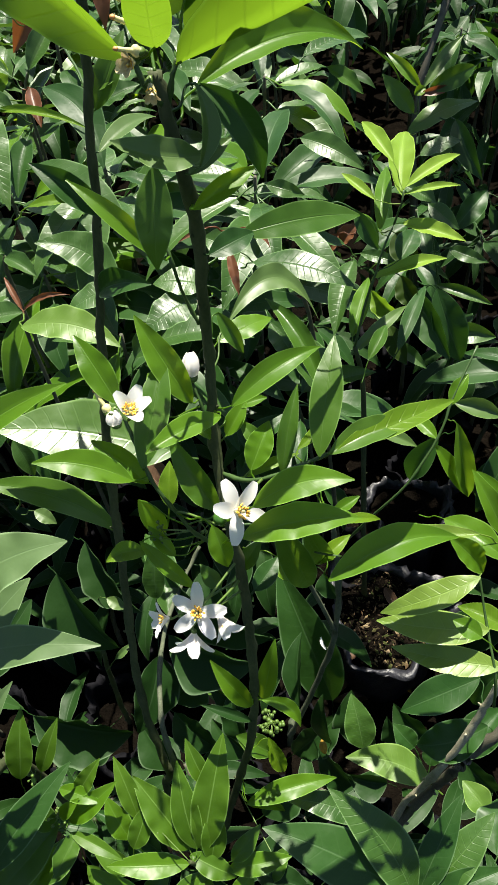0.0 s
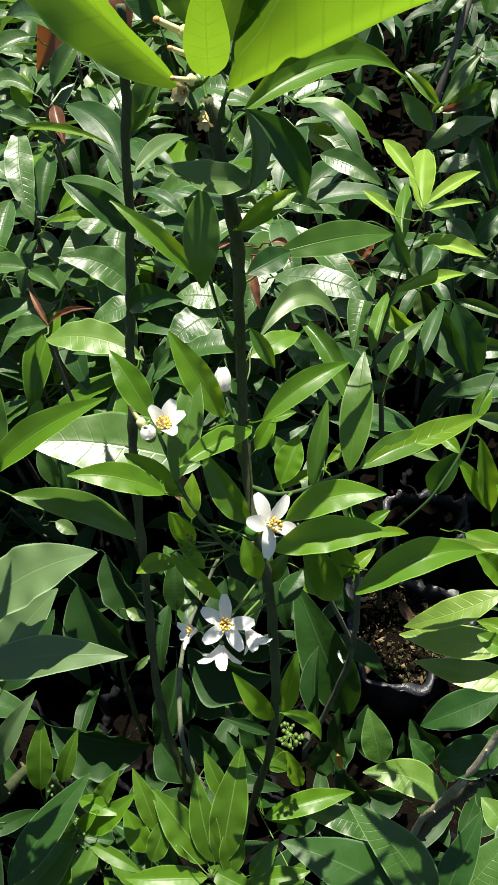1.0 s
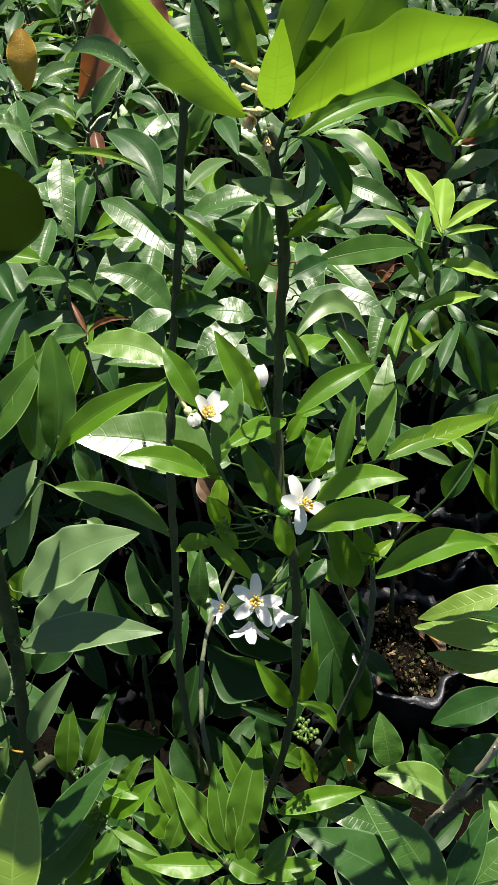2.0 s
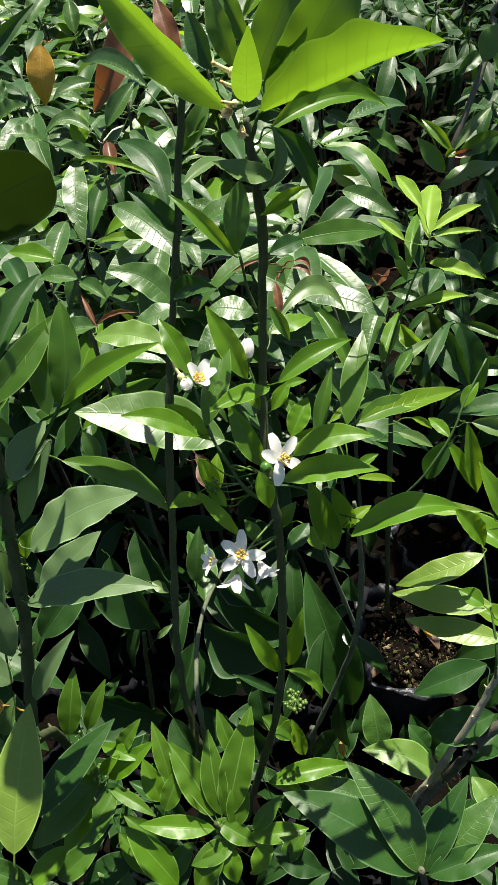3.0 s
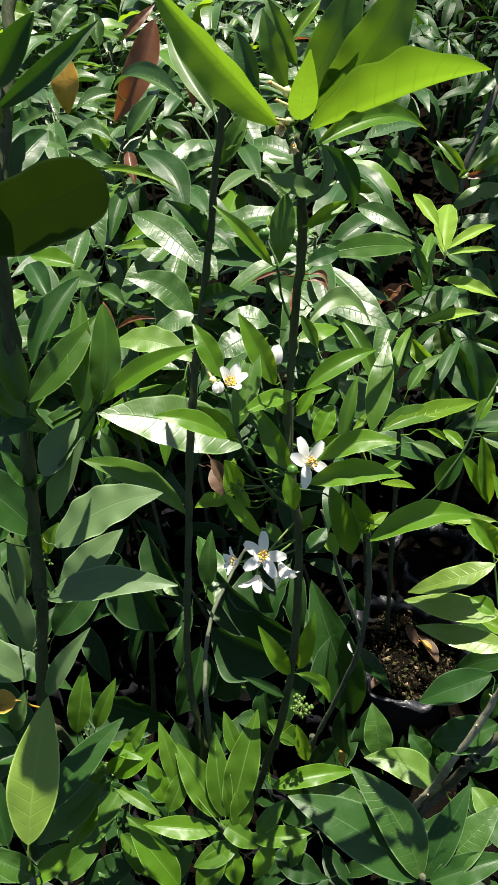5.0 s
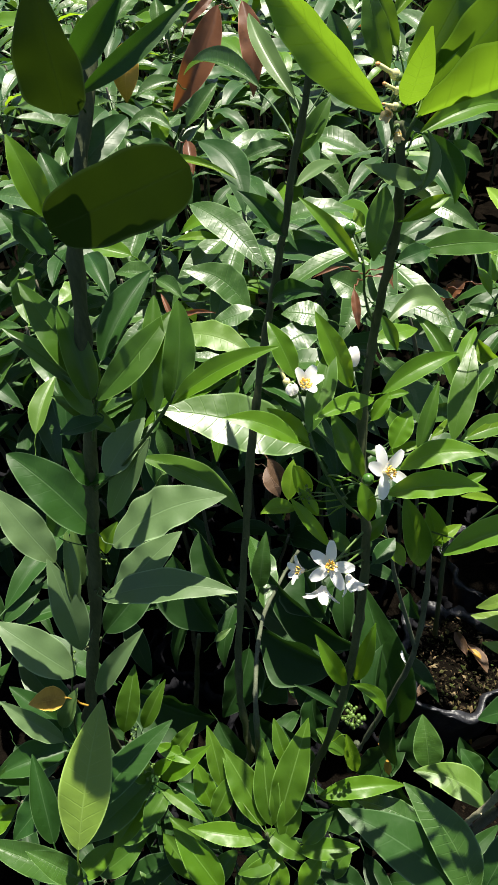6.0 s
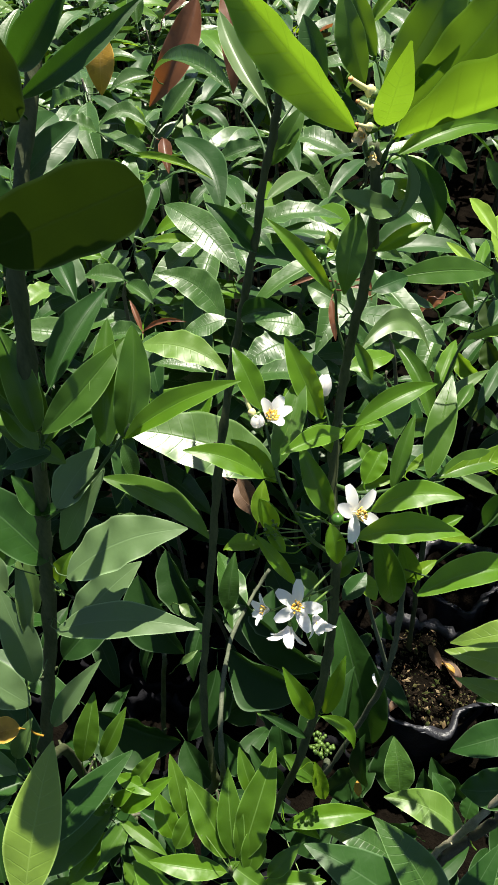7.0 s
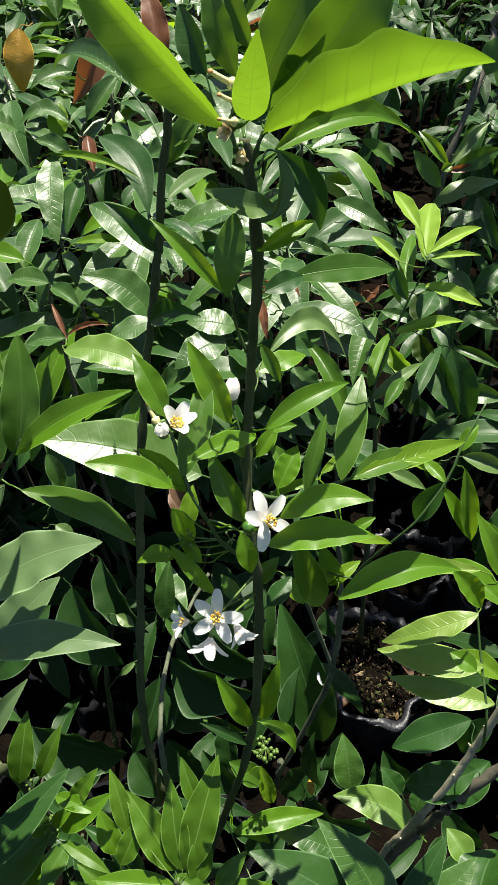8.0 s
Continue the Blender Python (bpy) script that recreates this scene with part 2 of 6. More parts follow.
def blade(bm, frame_, length, width, bend, rng, shape="", fold=0.25, rows=14, cols=6, bow=0.0):
    """The blade of a leaf from the origin of frame_ along its x; z is its upper face. Adds its uv."""
    uv = bm.loops.layers.uv.verify()
    wave, waves, ph = 0.04 + 0.08 * rng.random(), 2.0 + 2.5 * rng.random(), TAU * rng.random()
    sway = (rng.random() - 0.5) * 0.10
    twist = (rng.random() - 0.5) * 0.45
    droop = rng.uniform(0.0, 0.10)
    if shape == "r":
        wave, twist = wave * 0.3, twist * 0.3
    if shape == "p":
        wave, twist, droop = wave * 0.3, twist * 0.2, 0.0
    grid = []
    for i in range(rows + 1):
        u = i / rows
        if shape == "r":            # broad and rounded at the end
            half = (1 - abs(2 * u ** 0.9 - 1) ** 3.4) ** 0.5 * (0.82 + 0.18 * u) if 0 < u < 1 else 0.0
        elif shape == "o":          # broad, blunt
            half = math.sin(math.pi * min(1, u ** 0.85)) ** 0.62
        elif shape == "m":          # long lance
            half = math.sin(math.pi * u ** 0.9) ** 0.8 * (1 - 0.22 * u)
        elif shape == "p":          # petal
            half = math.sin(math.pi * min(1, 0.07 + 0.86 * u ** 1.1)) ** 0.6
        else:                       # ellipse with a drawn-out tip
            half = math.sin(math.pi * u ** 0.88) ** 0.78 * (1 - 0.30 * max(0, u - 0.6))
        half = max(half, 0.0) * width / 2
        if i in (0, rows) and shape != "p":
            half = 0.0006
        row = []
        for j in range(cols + 1):
            v = 2 * j / cols - 1
            x = u * length
            y = v * half * math.cos(fold * abs(v))
            z = 4 * bend * length * u * (1 - u) + (v * v if shape == "p" else abs(v)) * half * fold
            z += wave * half * v * v * math.sin(ph + waves * TAU * u + (1.3 if v > 0 else 0.0))
            y += bow * length * 4 * u * (1 - u)
            z -= droop * length * max(0.0, u - 0.55) ** 2 * 3
            y += sway * length * 4 * u * (1 - u) * 0.5
            z += twist * v * half * (u - 0.3)
            row.append(bm.verts.new(frame_ @ Vector((x, y, z))))
        grid.append(row)
    for i in range(rows):
        for j in range(cols):
            f = bm.faces.new((grid[i][j], grid[i + 1][j], grid[i + 1][j + 1], grid[i][j + 1]))
            for loop, (a, b) in zip(f.loops, ((i, j), (i + 1, j), (i + 1, j + 1), (i, j + 1))):
                loop[uv].uv = (a / rows, b / cols)


# ---- saplings ----
LABELS = {
    "main": "tall green citrus sapling in bloom with white blossoms",
    "rear": "citrus sapling with a bright yellow-green young shoot",
    "left": "slender dark-stemmed citrus sapling with few dull leaves",
    "thin": "thin grey-stemmed citrus sapling with shaded broad leaves",
    "fork": "forked grey citrus sapling in deep shade",
    "near": "close dark-leaved citrus sapling with broad blunt leaves",
    "lowleft": "low bushy citrus seedling with upright bright leaves",
    "lowmid": "low citrus seedling with a fan of fresh green leaves",
    "lowright": "mango sapling with large bluish-green veined leaves",
    "branch": "bare grey-brown leaning citrus branches with pale leaves",
    "hub_a": "mango sapling with a whorl of ribbed green leaves",
    "hub_b": "mango sapling with pale drooping sunlit leaves",
    "hub_c": "mango sapling with long glossy leaves and red new growth",
    "hub_d": "mango sapling with hanging red and yellow leaves",
    "lowfar": "mango sapling with one large pale ribbed leaf and a yellowed one",
    "under": "citrus sapling with broad dark leaves in deep shade",
    "mid": "mango sapling with silvery arching leaves behind the blossoms",
    "wood": "young leaning tree with a grey-brown trunk and loose crown",
    "far": "far citrus sapling with glossy leaves in half shade",
}
PLANTS = []


class Sapling:
    def __init__(self, key, kind):
        self.key, self.kind, self.stems, self.rng = key, kind, [], random.Random(key)
        self.root = None

    def begin(self, foot):
        self.root = new(self.kind + "_sapling")
        self.root.location = (foot[0], foot[1], max(foot[2], 0.0))
        tagged(self.root, LABELS[self.key], "plant", "nursery saplings")


def sapling(key, kind):
    p = Sapling(key, kind)
    PLANTS.append(p)
    return p


def stem(p, r0, r1, points):
    first = p.root is None
    if first:
        p.begin(min(points, key=lambda q: q[2]))
    o = p.root.location
    bm = bmesh.new()
    path = tube(bm, [Vector(q) - o for q in points], r0, r1, 10, p.rng, 0.26)
    p.stems.append([q + o for q in path])
    # leaf scars and small spurs
    for _ in range(len(path) // 3 if r1 > 0.003 else 0):
        i = p.rng.randrange(1, len(path) - 1)
        rr = r0 + (r1 - r0) * i / len(path)
        d = Vector((p.rng.uniform(-1, 1), p.rng.uniform(-1, 1), p.rng.uniform(0, 0.5))).normalized()
        tube(bm, [path[i], path[i] + d * rr * 1.25, path[i] + d * rr * 1.7 + Vector((0, 0, rr * 0.4))], rr * 0.5, rr * 0.18, 5)
    bark = BARK
    if p.kind == "mango":
        bark = MANGO_BARK
    elif p.key == "branch" and r1 > 0.003:
        bark = BARK_BROWN if r0 > 0.005 else BARK_PALE
    elif p.key in ("thin", "fork"):
        bark = BARK_GREY
    elif p.key == "wood" and r1 > 0.003:
        bark = BARK_BROWN
    elif r1 < 0.0032:
        bark = TWIG
    part("stem" if first else "twig", bm, bark, p.root)


def leaf(p, kind, base, tip, up, width, bend, shape="", bow=0.0, fold=None):
    base, tip, up = Vector(base), Vector(tip), Vector(up)
    o = p.root.location
    length = (tip - base).length
    x = (tip - base).normalized()
    z = (up - x * up.dot(x)).normalized()
    y = z.cross(x)
    turn = Matrix((x, y, z)).transposed()
    frame_ = turn.to_4x4()
    bm = bmesh.new()
    shape = shape or ("m" if kind in "mnrobew" else "")
    big = 28 if length > 0.05 else 20 if length > 0.03 else 12
    blade(bm, frame_, length, width, bend, p.rng, shape, fold if fold else 0.06 if shape == "r" else 0.6 if shape == "f" else -0.28 if shape == "v" else 0.28 + 0.4 * p.rng.random(), big, 8, bow)
    # stalk back to the nearest stem
    near = min((q for s in p.stems for q in s), key=lambda q: (q - base).length + 0.6 * max(0.0, q.z - base.z))
    gap = near - base
    thick = 0.0006 if p.kind == "citrus" else 0.0011
    reach = gap.length
    if reach > 0.05:                # its own twig, drooping out of sight
        gap = (gap.normalized() * 0.4 - x + Vector((0, 0, -0.6))).normalized() * 0.03
        reach = 0.03
    mid = gap * 0.62 + Vector((0, 0, -0.08 * reach))
    uv = bm.loops.layers.uv.verify()
    before = len(bm.faces)
    tube(bm, [x * length * 0.02, gap * 0.28 - x * min(0.003, reach * 0.12), mid, gap], thick * 0.8, thick * 1.2, 5)
    bm.faces.ensure_lookup_table()
    for f in bm.faces[before:]:
        for loop in f.loops:
            loop[uv].uv = (0.03, 0.82)
    part("leaf", bm, LEAF[kind], p.root, at=base - o)

p = sapling('main', 'citrus')
stem(p, 0.0025, 0.0052, [(-0.022, 0.243, 1.538), (-0.020, 0.241, 1.522), (-0.019, 0.245, 1.498), (-0.021, 0.262, 1.453), (-0.027, 0.273, 1.403), (-0.032, 0.282, 1.358), (-0.034, 0.280, 1.323), (-0.035, 0.266, 1.291), (-0.032, 0.248, 1.261), (-0.027, 0.229, 1.230), (-0.023, 0.219, 1.186), (-0.021, 0.208, 1.136), (-0.023, 0.202, 1.070), (-0.027, 0.200, 0.982), (-0.036, 0.201, 0.870), (-0.051, 0.195, 0.746), (-0.070, 0.180, 0.643), (-0.092, 0.160, 0.536), (-0.112, 0.141, 0.430), (-0.125, 0.210, 0.400), (-0.136, 0.200, 0.190)])
stem(p, 0.0007, 0.001, [(-0.052, 0.291, 1.446), (-0.048, 0.285, 1.440), (-0.042, 0.277, 1.431), (-0.040, 0.274, 1.421), (-0.039, 0.279, 1.398), (-0.033, 0.276, 1.380)])
stem(p, 0.0009, 0.0015, [(-0.087, 0.248, 1.337), (-0.081, 0.242, 1.327), (-0.075, 0.233, 1.311), (-0.068, 0.222, 1.294), (-0.056, 0.215, 1.271), (-0.045, 0.212, 1.246), (-0.028, 0.222, 1.211)])
stem(p, 0.001, 0.0015, [(0.048, 0.255, 1.289), (0.031, 0.247, 1.287), (0.004, 0.239, 1.279), (-0.015, 0.241, 1.271), (-0.032, 0.252, 1.264)])
stem(p, 0.0008, 0.0012, [(-0.047, 0.282, 1.324), (-0.041, 0.272, 1.311), (-0.036, 0.266, 1.291)])
stem(p, 0.0006, 0.001, [(0.052, 0.231, 1.186), (0.027, 0.232, 1.193), (0.000, 0.237, 1.217), (-0.026, 0.231, 1.228)])
stem(p, 0.0009, 0.0012, [(-0.027, 0.237, 1.545), (-0.025, 0.236, 1.537), (-0.021, 0.239, 1.528)])
stem(p, 0.0009, 0.0012, [(-0.013, 0.243, 1.542), (-0.016, 0.241, 1.535), (-0.020, 0.242, 1.523)])
leaf(p, 'y', (-0.013, 0.241, 1.541), (0.077, 0.244, 1.577), (-0.35, 0.43, 0.83), 0.0500, 0.0, bow=0.14, fold=0.8)
leaf(p, 'y', (-0.030, 0.240, 1.544), (-0.099, 0.258, 1.609), (-0.33, -0.94, -0.09), 0.0305, 0.04, bow=-0.02, fold=0.5)
leaf(p, 'y', (-0.018, 0.234, 1.550), (-0.009, 0.206, 1.594), (0.09, -0.83, -0.55), 0.0154, 0.06, fold=0.25)
leaf(p, 'y', (-0.010, 0.259, 1.556), (-0.002, 0.270, 1.570), (0.81, -0.59, -0.02), 0.0068, 0.06)
leaf(p, 'c', (-0.032, 0.283, 1.548), (-0.049, 0.304, 1.584), (-0.37, -0.87, 0.33), 0.0166, 0.06, fold=0.2)
leaf(p, 'c', (-0.030, 0.315, 1.549), (-0.051, 0.333, 1.582), (-0.22, -0.92, 0.33), 0.0159, 0.06)
leaf(p, 'c', (-0.020, 0.262, 1.548), (0.010, 0.284, 1.607), (0.31, -0.93, 0.19), 0.0263, 0.06, fold=0.2)
leaf(p, 'c', (-0.013, 0.265, 1.541), (0.038, 0.286, 1.609), (0.35, -0.94, 0.03), 0.0342, 0.06, bow=-0.03, fold=0.2)
leaf(p, 'y', (-0.038, 0.348, 1.553), (-0.021, 0.372, 1.569), (0.18, -0.65, 0.73), 0.0102, 0.06)
leaf(p, 'd', (-0.058, 0.332, 1.529), (-0.076, 0.357, 1.555), (-0.43, -0.78, 0.45), 0.0190, 0.06)
leaf(p, 'g', (-0.012, 0.265, 1.521), (0.056, 0.313, 1.513), (0.39, -0.43, 0.82), 0.0199, 0.1, bow=0.06)
leaf(p, 'd', (-0.010, 0.261, 1.524), (0.013, 0.254, 1.486), (0.22, -0.93, 0.30), 0.0156, 0.06, bow=0.12)
leaf(p, 's', (-0.007, 0.226, 1.510), (-0.007, 0.238, 1.536), (0.57, -0.75, 0.34), 0.0094, 0.06, bow=-0.11)
leaf(p, 's', (-0.007, 0.232, 1.511), (-0.036, 0.217, 1.527), (0.61, -0.46, 0.65), 0.0141, 0.0, bow=0.07)
leaf(p, 's', (-0.016, 0.243, 1.496), (0.001, 0.257, 1.504), (0.15, -0.63, 0.76), 0.0089, 0.06)
leaf(p, 'c', (-0.026, 0.231, 1.508), (-0.029, 0.213, 1.472), (0.13, -0.89, 0.45), 0.0154, 0.06, fold=0.15)
leaf(p, 'g', (-0.016, 0.241, 1.481), (0.010, 0.258, 1.490), (0.25, -0.72, 0.65), 0.0109, 0.06)
leaf(p, 'c', (-0.005, 0.284, 1.435), (0.057, 0.325, 1.416), (0.53, -0.48, 0.70), 0.0181, 0.08, bow=0.03, fold=0.2)
leaf(p, 'd', (-0.018, 0.263, 1.439), (0.002, 0.286, 1.435), (0.55, -0.33, 0.77), 0.0141, 0.06)
leaf(p, 'd', (0.054, 0.327, 1.418), (0.068, 0.320, 1.396), (0.13, -0.92, 0.36), 0.0104, 0.06)
leaf(p, 'y', (-0.044, 0.297, 1.442), (-0.051, 0.305, 1.451), (0.05, -0.71, 0.71), 0.0088, 0.06)
leaf(p, 'g', (-0.043, 0.266, 1.435), (-0.083, 0.275, 1.475), (0.38, -0.74, 0.55), 0.0112, 0.06, bow=-0.03, fold=0.45)
leaf(p, 's', (-0.027, 0.329, 1.331), (0.034, 0.361, 1.304), (0.51, -0.34, 0.79), 0.0203, 0.12, bow=0.37)
leaf(p, 'g', (-0.033, 0.311, 1.330), (0.001, 0.343, 1.323), (0.32, -0.14, 0.94), 0.0176, 0.06, fold=0.15)
leaf(p, 'g', (-0.021, 0.271, 1.312), (0.035, 0.311, 1.327), (0.12, -0.50, 0.86), 0.0191, 0.06, bow=0.03, fold=0.5)
leaf(p, 'c', (0.036, 0.301, 1.292), (-0.005, 0.359, 1.325), (0.01, -0.49, 0.87), 0.0177, 0.06, bow=-0.08, fold=0.6)
leaf(p, 'g', (-0.046, 0.269, 1.317), (-0.078, 0.296, 1.368), (0.29, -0.76, 0.58), 0.0211, 0.06, fold=0.4)
leaf(p, 'c', (-0.072, 0.223, 1.309), (-0.063, 0.288, 1.344), (0.19, -0.48, 0.86), 0.0219, 0.06, fold=0.3)
leaf(p, 'g', (-0.086, 0.250, 1.339), (-0.111, 0.276, 1.371), (0.26, -0.65, 0.72), 0.0188, 0.06, fold=0.3)
leaf(p, 'g', (-0.079, 0.219, 1.301), (-0.134, 0.213, 1.328), (0.45, -0.30, 0.84), 0.0194, 0.06, bow=-0.04, fold=0.3)
leaf(p, 'g', (-0.071, 0.222, 1.294), (-0.108, 0.241, 1.313), (0.20, -0.46, 0.87), 0.0197, 0.06)
leaf(p, 'g', (-0.027, 0.262, 1.313), (-0.066, 0.222, 1.327), (0.39, -0.05, 0.92), 0.0171, 0.06, bow=-0.03)
leaf(p, 'c', (-0.029, 0.219, 1.269), (-0.057, 0.243, 1.316), (0.31, -0.77, 0.56), 0.0221, 0.06, bow=0.03)
leaf(p, 'c', (0.012, 0.242, 1.279), (0.021, 0.283, 1.320), (0.01, -0.71, 0.71), 0.0142, 0.06)
leaf(p, 'g', (-0.009, 0.244, 1.279), (0.002, 0.273, 1.295), (0.05, -0.50, 0.87), 0.0198, 0.06)
leaf(p, 'c', (0.036, 0.244, 1.296), (0.044, 0.313, 1.334), (0.01, -0.49, 0.87), 0.0208, 0.06, fold=0.12)
leaf(p, 'y', (0.047, 0.251, 1.293), (0.127, 0.308, 1.277), (0.24, -0.08, 0.97), 0.0192, 0.06, bow=-0.02, fold=0.45)
leaf(p, 'c', (0.042, 0.249, 1.292), (0.097, 0.280, 1.286), (0.24, -0.24, 0.94), 0.0209, 0.06, bow=0.08)
leaf(p, 'y', (0.021, 0.264, 1.276), (0.048, 0.290, 1.280), (0.09, -0.21, 0.97), 0.0093, 0.06)
leaf(p, 'g', (-0.001, 0.197, 1.311), (0.057, 0.210, 1.323), (-0.13, -0.35, 0.93), 0.0200, 0.06, bow=0.08, fold=0.25)
leaf(p, 'g', (-0.008, 0.185, 1.295), (0.062, 0.200, 1.298), (0.01, -0.26, 0.96), 0.0232, 0.06, bow=0.05, fold=0.35)
leaf(p, 'g', (0.045, 0.207, 1.289), (0.061, 0.217, 1.294), (-0.07, -0.37, 0.93), 0.0090, 0.06)
leaf(p, 'y', (0.047, 0.214, 1.267), (0.078, 0.230, 1.246), (0.55, -0.03, 0.83), 0.0074, 0.06)
leaf(p, 'g', (-0.027, 0.194, 1.293), (-0.019, 0.180, 1.266), (0.24, -0.84, 0.49), 0.0163, 0.06, fold=0.5)
leaf(p, 'c', (0.006, 0.230, 1.237), (0.029, 0.222, 1.143), (0.32, -0.93, 0.16), 0.0264, 0.06)
leaf(p, 'c', (0.025, 0.236, 1.224), (0.042, 0.241, 1.156), (0.39, -0.92, 0.04), 0.0225, 0.06)
leaf(p, 'y', (0.034, 0.234, 1.166), (0.059, 0.257, 1.173), (-0.00, -0.30, 0.96), 0.0127, 0.06)
leaf(p, 'g', (0.043, 0.207, 1.194), (0.140, 0.251, 1.189), (0.13, -0.17, 0.98), 0.0293, 0.06, 'f', bow=0.06, fold=0.5)
leaf(p, 'g', (-0.032, 0.187, 0.938), (-0.068, 0.208, 1.005), (0.52, -0.69, 0.50), 0.0215, 0.06, fold=0.4)
leaf(p, 'g', (-0.021, 0.194, 0.941), (-0.007, 0.228, 1.015), (-0.10, -0.90, 0.43), 0.0213, 0.06, fold=0.4)
leaf(p, 'g', (-0.025, 0.202, 0.909), (0.017, 0.186, 0.872), (0.51, -0.42, 0.75), 0.0176, 0.06, bow=0.14)
leaf(p, 'u', (-0.040, 0.194, 0.852), (-0.094, 0.200, 0.882), (0.46, -0.25, 0.85), 0.0150, 0.06)
leaf(p, 'y', (-0.030, 0.208, 0.726), (-0.010, 0.179, 0.669), (0.35, -0.78, 0.52), 0.0254, 0.06)
leaf(p, 'c', (-0.072, 0.208, 0.722), (-0.025, 0.199, 0.677), (0.62, -0.36, 0.70), 0.0325, 0.06)
leaf(p, 'g', (-0.058, 0.140, 0.659), (0.057, 0.181, 0.655), (0.07, -0.10, 0.99), 0.0304, 0.06, bow=0.05)
leaf(p, 'g', (-0.055, 0.139, 0.658), (-0.009, 0.141, 0.622), (0.62, -0.14, 0.78), 0.0163, 0.06, bow=0.08)
leaf(p, 'y', (-0.002, 0.259, 1.128), (0.014, 0.243, 1.111), (0.22, -0.62, 0.75), 0.0171, 0.06)
leaf(p, 'd', (-0.015, 0.217, 1.149), (0.002, 0.244, 1.155), (0.14, -0.31, 0.94), 0.0181, 0.06)
leaf(p, 'y', (-0.081, 0.204, 1.234), (-0.109, 0.196, 1.233), (0.06, -0.31, 0.95), 0.0163, 0.06, bow=-0.09)
leaf(p, 'g', (-0.085, 0.207, 1.244), (-0.049, 0.192, 1.203), (0.50, -0.58, 0.64), 0.0128, 0.06)
leaf(p, 'c', (-0.036, 0.203, 1.182), (-0.051, 0.215, 1.196), (0.25, -0.59, 0.77), 0.0143, 0.06)
leaf(p, 'y', (-0.046, 0.271, 1.305), (-0.036, 0.259, 1.292), (0.19, -0.64, 0.75), 0.0123, 0.06)
leaf(p, 'g', (-0.020, 0.287, 1.292), (-0.001, 0.294, 1.294), (0.03, -0.31, 0.95), 0.0098, 0.06)
leaf(p, 'c', (-0.028, 0.304, 1.363), (-0.013, 0.294, 1.337), (0.27, -0.84, 0.48), 0.0118, 0.06)
leaf(p, 'g', (-0.028, 0.271, 1.280), (-0.015, 0.291, 1.295), (0.02, -0.60, 0.80), 0.0147, 0.06)
leaf(p, 'g', (-0.066, 0.264, 1.310), (-0.075, 0.284, 1.329), (0.18, -0.65, 0.74), 0.0122, 0.06)
leaf(p, 'c', (-0.003, 0.268, 1.272), (-0.019, 0.280, 1.286), (0.23, -0.60, 0.77), 0.0118, 0.06)
leaf(p, 'y', (-0.016, 0.251, 1.260), (0.021, 0.268, 1.266), (-0.03, -0.31, 0.95), 0.0085, 0.06)
leaf(p, 'g', (-0.087, 0.231, 1.259), (-0.074, 0.224, 1.222), (0.50, -0.79, 0.34), 0.0169, 0.06)
leaf(p, 'g', (-0.062, 0.204, 1.230), (-0.081, 0.218, 1.246), (0.28, -0.55, 0.79), 0.0127, 0.06)
leaf(p, 'c', (-0.023, 0.220, 1.180), (-0.007, 0.234, 1.202), (-0.19, -0.75, 0.63), 0.0153, 0.06)

p = sapling('rear', 'citrus')
stem(p, 0.001, 0.0018, [(0.121, 0.728, 1.158), (0.119, 0.719, 1.146), (0.113, 0.722, 1.116), (0.101, 0.712, 1.084), (0.093, 0.702, 1.050), (0.084, 0.694, 1.018), (0.071, 0.674, 0.949)])
stem(p, 0.003, 0.005, [(0.071, 0.674, 0.949), (0.089, 0.700, 0.819), (0.100, 0.660, 0.570), (0.115, 0.620, 0.260)])
leaf(p, 'l', (0.108, 0.751, 1.181), (0.071, 0.819, 1.195), (-0.11, -0.25, 0.96), 0.0234, 0.06, fold=0.5)
leaf(p, 'l', (0.118, 0.727, 1.153), (0.126, 0.838, 1.173), (-0.02, -0.17, 0.98), 0.0358, 0.06, fold=0.5)
leaf(p, 'l', (0.123, 0.731, 1.160), (0.190, 0.787, 1.167), (0.11, -0.26, 0.96), 0.0191, 0.06, fold=0.5)
leaf(p, 'l', (0.124, 0.728, 1.153), (0.189, 0.744, 1.153), (0.09, -0.35, 0.93), 0.0110, 0.06, fold=0.5)
leaf(p, 'l', (0.088, 0.722, 1.150), (0.048, 0.763, 1.160), (-0.09, -0.31, 0.95), 0.0144, 0.06, fold=0.5)
leaf(p, 'g', (0.096, 0.719, 1.106), (0.106, 0.832, 1.127), (-0.01, -0.18, 0.98), 0.0221, 0.06, fold=0.35)
leaf(p, 'g', (0.095, 0.717, 1.088), (0.075, 0.770, 1.099), (-0.07, -0.24, 0.97), 0.0154, 0.06, fold=0.35)
leaf(p, 'l', (0.123, 0.725, 1.114), (0.198, 0.700, 1.105), (-0.01, -0.38, 0.93), 0.0245, 0.06, fold=0.5)
leaf(p, 'l', (0.090, 0.709, 1.041), (0.189, 0.748, 1.044), (0.09, -0.30, 0.95), 0.0215, 0.06, fold=0.5)
leaf(p, 'd', (0.124, 0.719, 1.062), (0.145, 0.770, 1.071), (0.03, -0.19, 0.98), 0.0332, 0.06, fold=0.35)
leaf(p, 'g', (0.067, 0.688, 0.954), (0.090, 0.789, 0.974), (0.01, -0.20, 0.98), 0.0275, 0.06, fold=0.35)
leaf(p, 's', (0.066, 0.682, 0.926), (0.147, 0.770, 0.941), (0.07, -0.22, 0.97), 0.0215, 0.06, fold=0.35)

